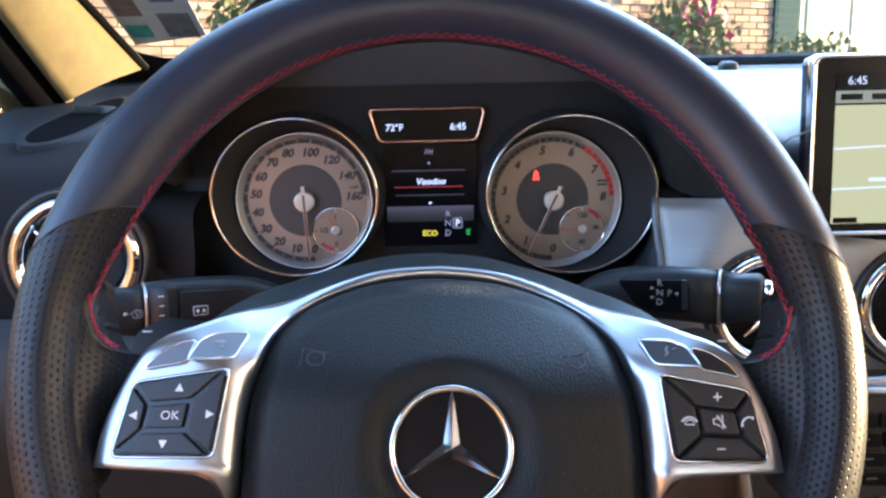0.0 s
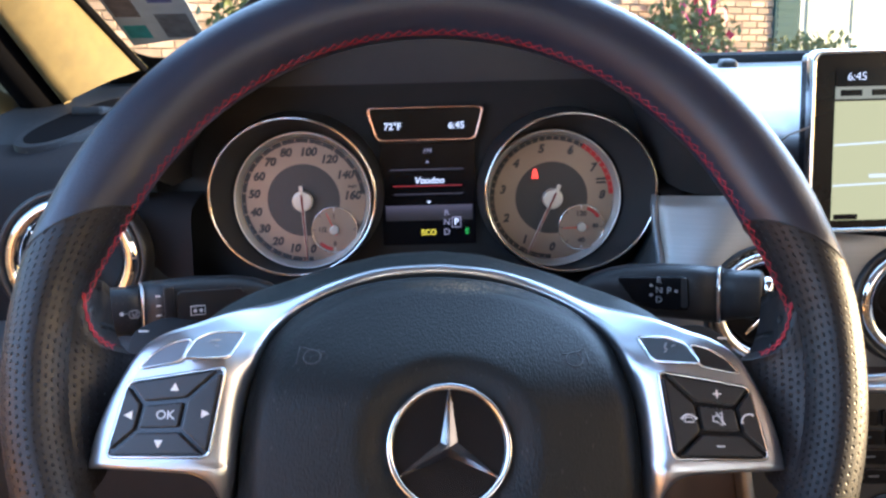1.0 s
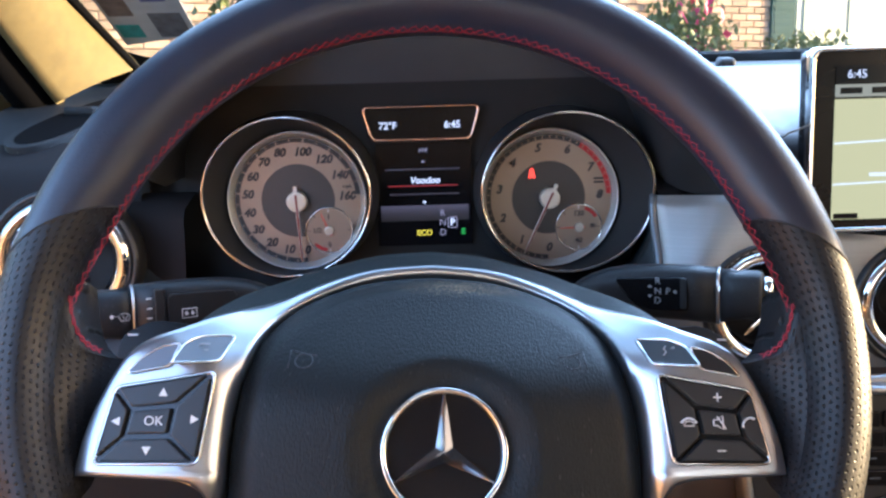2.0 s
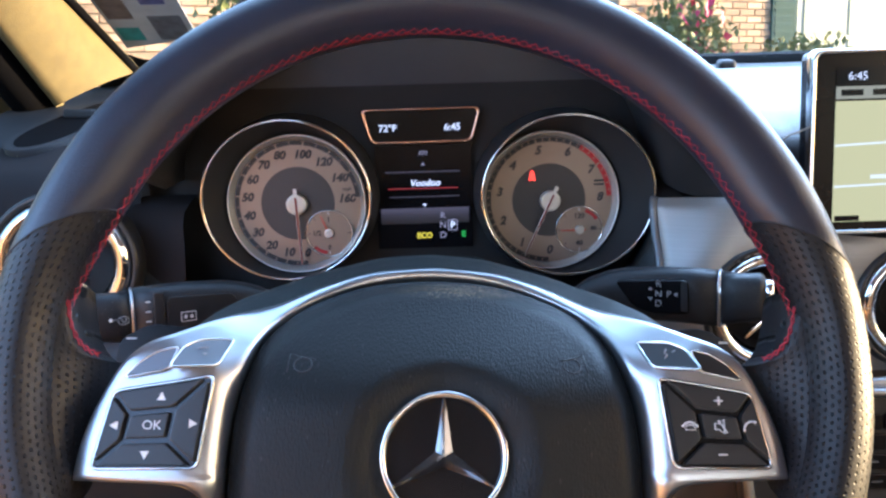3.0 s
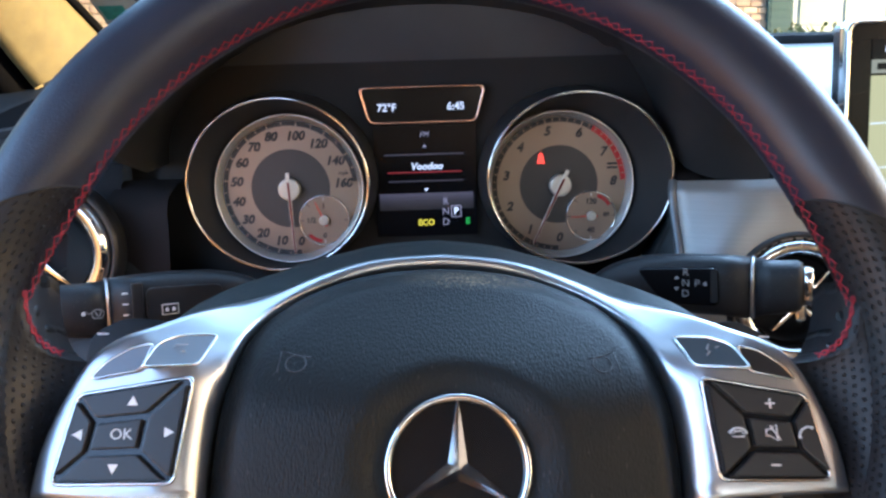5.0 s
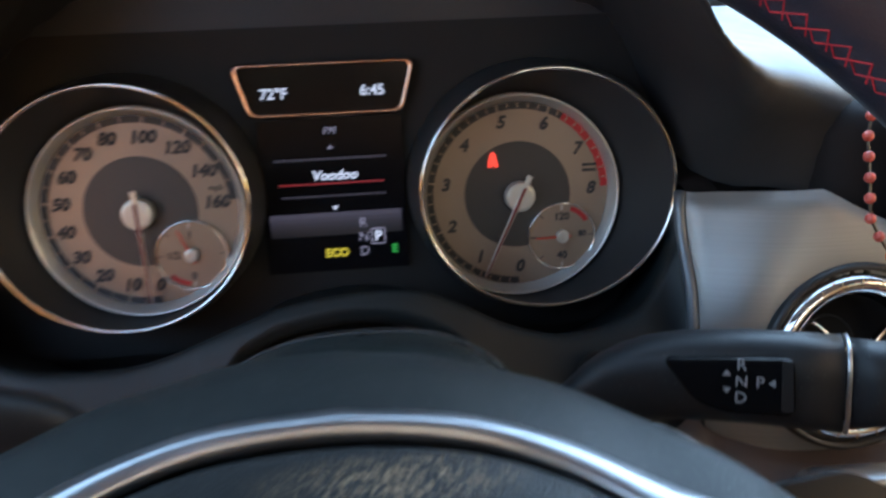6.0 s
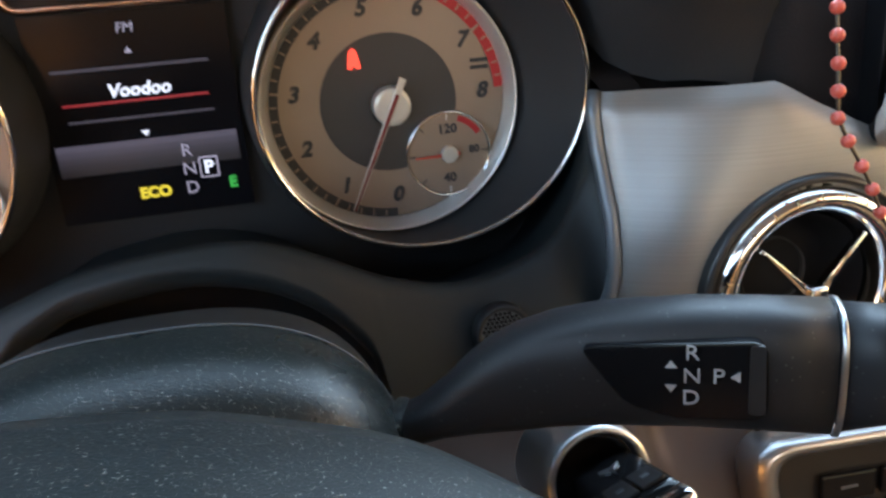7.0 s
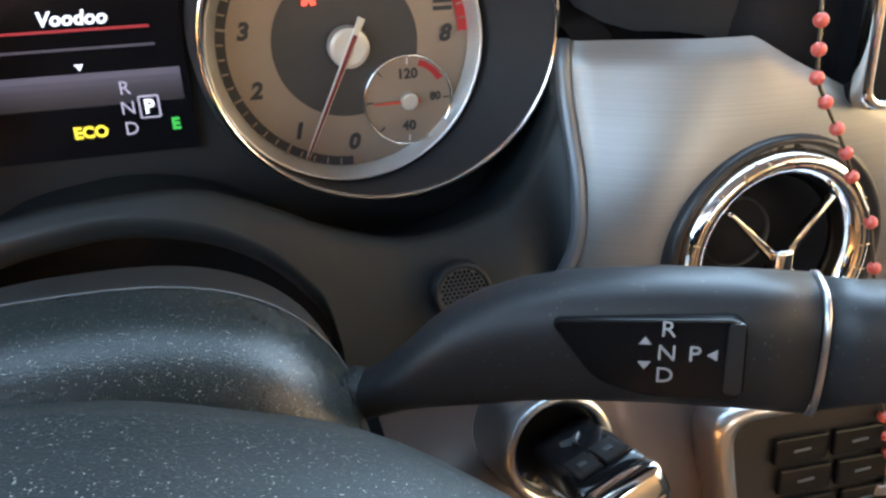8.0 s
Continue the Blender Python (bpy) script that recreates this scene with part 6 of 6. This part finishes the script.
BRICK = material("tan brick", (0.56, 0.41, 0.32), 0.9, vary=0.25, vary_scale=6)
bn = BRICK.node_tree
info, hsv = bn.nodes.new("ShaderNodeObjectInfo"), bn.nodes.new("ShaderNodeHueSaturation")
mr = bn.nodes.new("ShaderNodeMapRange")
mr.inputs["To Min"].default_value, mr.inputs["To Max"].default_value = 0.65, 1.45
src = bn.nodes["Principled BSDF"].inputs["Base Color"].links[0].from_socket
bn.links.new(info.outputs["Random"], mr.inputs["Value"])
bn.links.new(mr.outputs[0], hsv.inputs["Value"])
bn.links.new(src, hsv.inputs["Color"])
bn.links.new(hsv.outputs[0], bn.nodes["Principled BSDF"].inputs["Base Color"])

ground = tagged(mesh("ground", [(-400, -400, 0), (400, -400, 0), (400, 400, 0), (-400, 400, 0)], [(0, 1, 2, 3)], ASPHALT, smooth=False), "pale sunlit ground reaching the horizon", "ground", kind="structure")
HY = 9.0
HOUSE = Matrix.Translation((2.9, HY, 0)) @ Euler((0, 0, radians(22))).to_matrix().to_4x4() @ Matrix.Translation((-2.9, 0, 0))
house = empty("house", HOUSE, "sunlit tan brick house with white windows and shutters", "house")
wall = part("wall", box((16, 0.3, 3.0), pose(-1.0, 0.17, 1.5)), MORTAR, house, "brick wall with pale mortar joints")
part("roof", plate([(-9.6, 0), (7.6, 0), (7.6, 3.2), (-9.6, 3.2)], 0.12, Matrix.Translation((0, -0.5, 2.95)) @ Euler((radians(28), 0, 0)).to_matrix().to_4x4()), SHUTTER, house, "dark shingled roof")
for wx in (5.50, -6.6):
    win = part("window", box((2.30, 0.06, 1.60), pose(wx, 0.0, 1.75), 0.01), PAINT, house, "white framed window")
    for k in range(3):
        for r in range(2):
            part("pane", box((0.66, 0.02, 0.70), pose(wx - 0.72 + 0.72 * k, -0.032, 1.37 + 0.76 * r), 0.003), PANE, win)
    part("sill", box((2.44, 0.14, 0.06), pose(wx, -0.04, 0.94), 0.008), PAINT, win)
    for sxx in (-1.35, 1.35):
        sh = part("shutter", box((0.36, 0.04, 1.60), pose(wx + sxx, -0.02, 1.75), 0.006), SHUTTER, house, "blue-green slatted shutter")
        for k in range(18):
            part("slat", box((0.28, 0.02, 0.05), pose(wx + sxx, -0.036, 1.02 + 0.085 * k, 6)), SHUTTER, sh)


def bush(x, y, r, h, count, blossoms, label):
    b = empty("flowering_bush" if blossoms else "hedge_bush", Matrix.Translation((x, y, 0)), label, "bush")
    rng = random.Random(int(x * 100) + 7)
    v, f, bv, bf = [], [], [], []
    for i in range(count):
        a, q = rng.uniform(0, 2 * math.pi), math.sqrt(rng.uniform(0, 1))
        z = rng.uniform(0.12, 1)
        rad = r * q * (0.55 + 0.6 * math.sin(math.pi * min(1, z * 0.9))) * rng.uniform(0.7, 1.15)
        p = Vector((rad * math.cos(a), rad * math.sin(a), h * z * rng.uniform(0.85, 1.1)))
        s = rng.uniform(0.035, 0.065)
        m = Euler((rng.uniform(0, 6), rng.uniform(0, 6), rng.uniform(0, 6))).to_matrix()
        blossom = blossoms and z > 0.45 and rng.random() < 0.06
        vv, ff = (bv, bf) if blossom else (v, f)
        k = len(vv)
        for c in ((-1, 0, 0), (0, -0.5, 0.1), (1, 0, 0), (0, 0.5, 0.1)):
            vv.append(p + m @ Vector(c) * s * (1.7 if blossom else 1))
        ff.append((k, k + 1, k + 2, k + 3))
    tagged(mesh("leaves", v, f, LEAF, b, "small green leaves", False), kind="stuff")
    if bf:
        tagged(mesh("blossoms", bv, bf, PINK, b, "bright pink blossoms", False), kind="stuff")
    for k in range(7):
        a = 2 * math.pi * k / 7
        tube("stem", [(0.06 * math.cos(a), 0.06 * math.sin(a), 0), (0.35 * r * math.cos(a), 0.35 * r * math.sin(a), h * 0.6), (0.5 * r * math.cos(a), 0.5 * r * math.sin(a), h * 0.9)], [0.018, 0.011, 0.004], FABRIC, b, seg=6)
    return b


bush(2.60, 8.35, 0.50, 2.02, 3000, True, "tall green bush with pink blossoms against the brick wall")
bush(3.95, 8.7, 0.6, 1.60, 2600, False, "low clipped green bush under the window")
bush(-1.35, 6.3, 0.42, 2.05, 2000, False, "tall green bush beside the brick wall")

# bricks of the house wall, in the stretches seen through the windshield
bbm = box((0.205, 0.05, 0.062), None, 0.004, 1)
bme = bpy.data.meshes.new("brick")
bbm.to_mesh(bme)
bbm.free()
bme.materials.append(BRICK)
for r in range(13):
    z = 1.42 + 0.075 * r
    for x0, x1 in ((1.9, 3.97), (-4.1, -1.4)):
        x = x0 + (0.108 if r % 2 else 0.0)
        while x < x1:
            ob = new("brick", bme)
            ob.parent = wall
            ob.location = (x, 0.012, z)
            x += 0.216
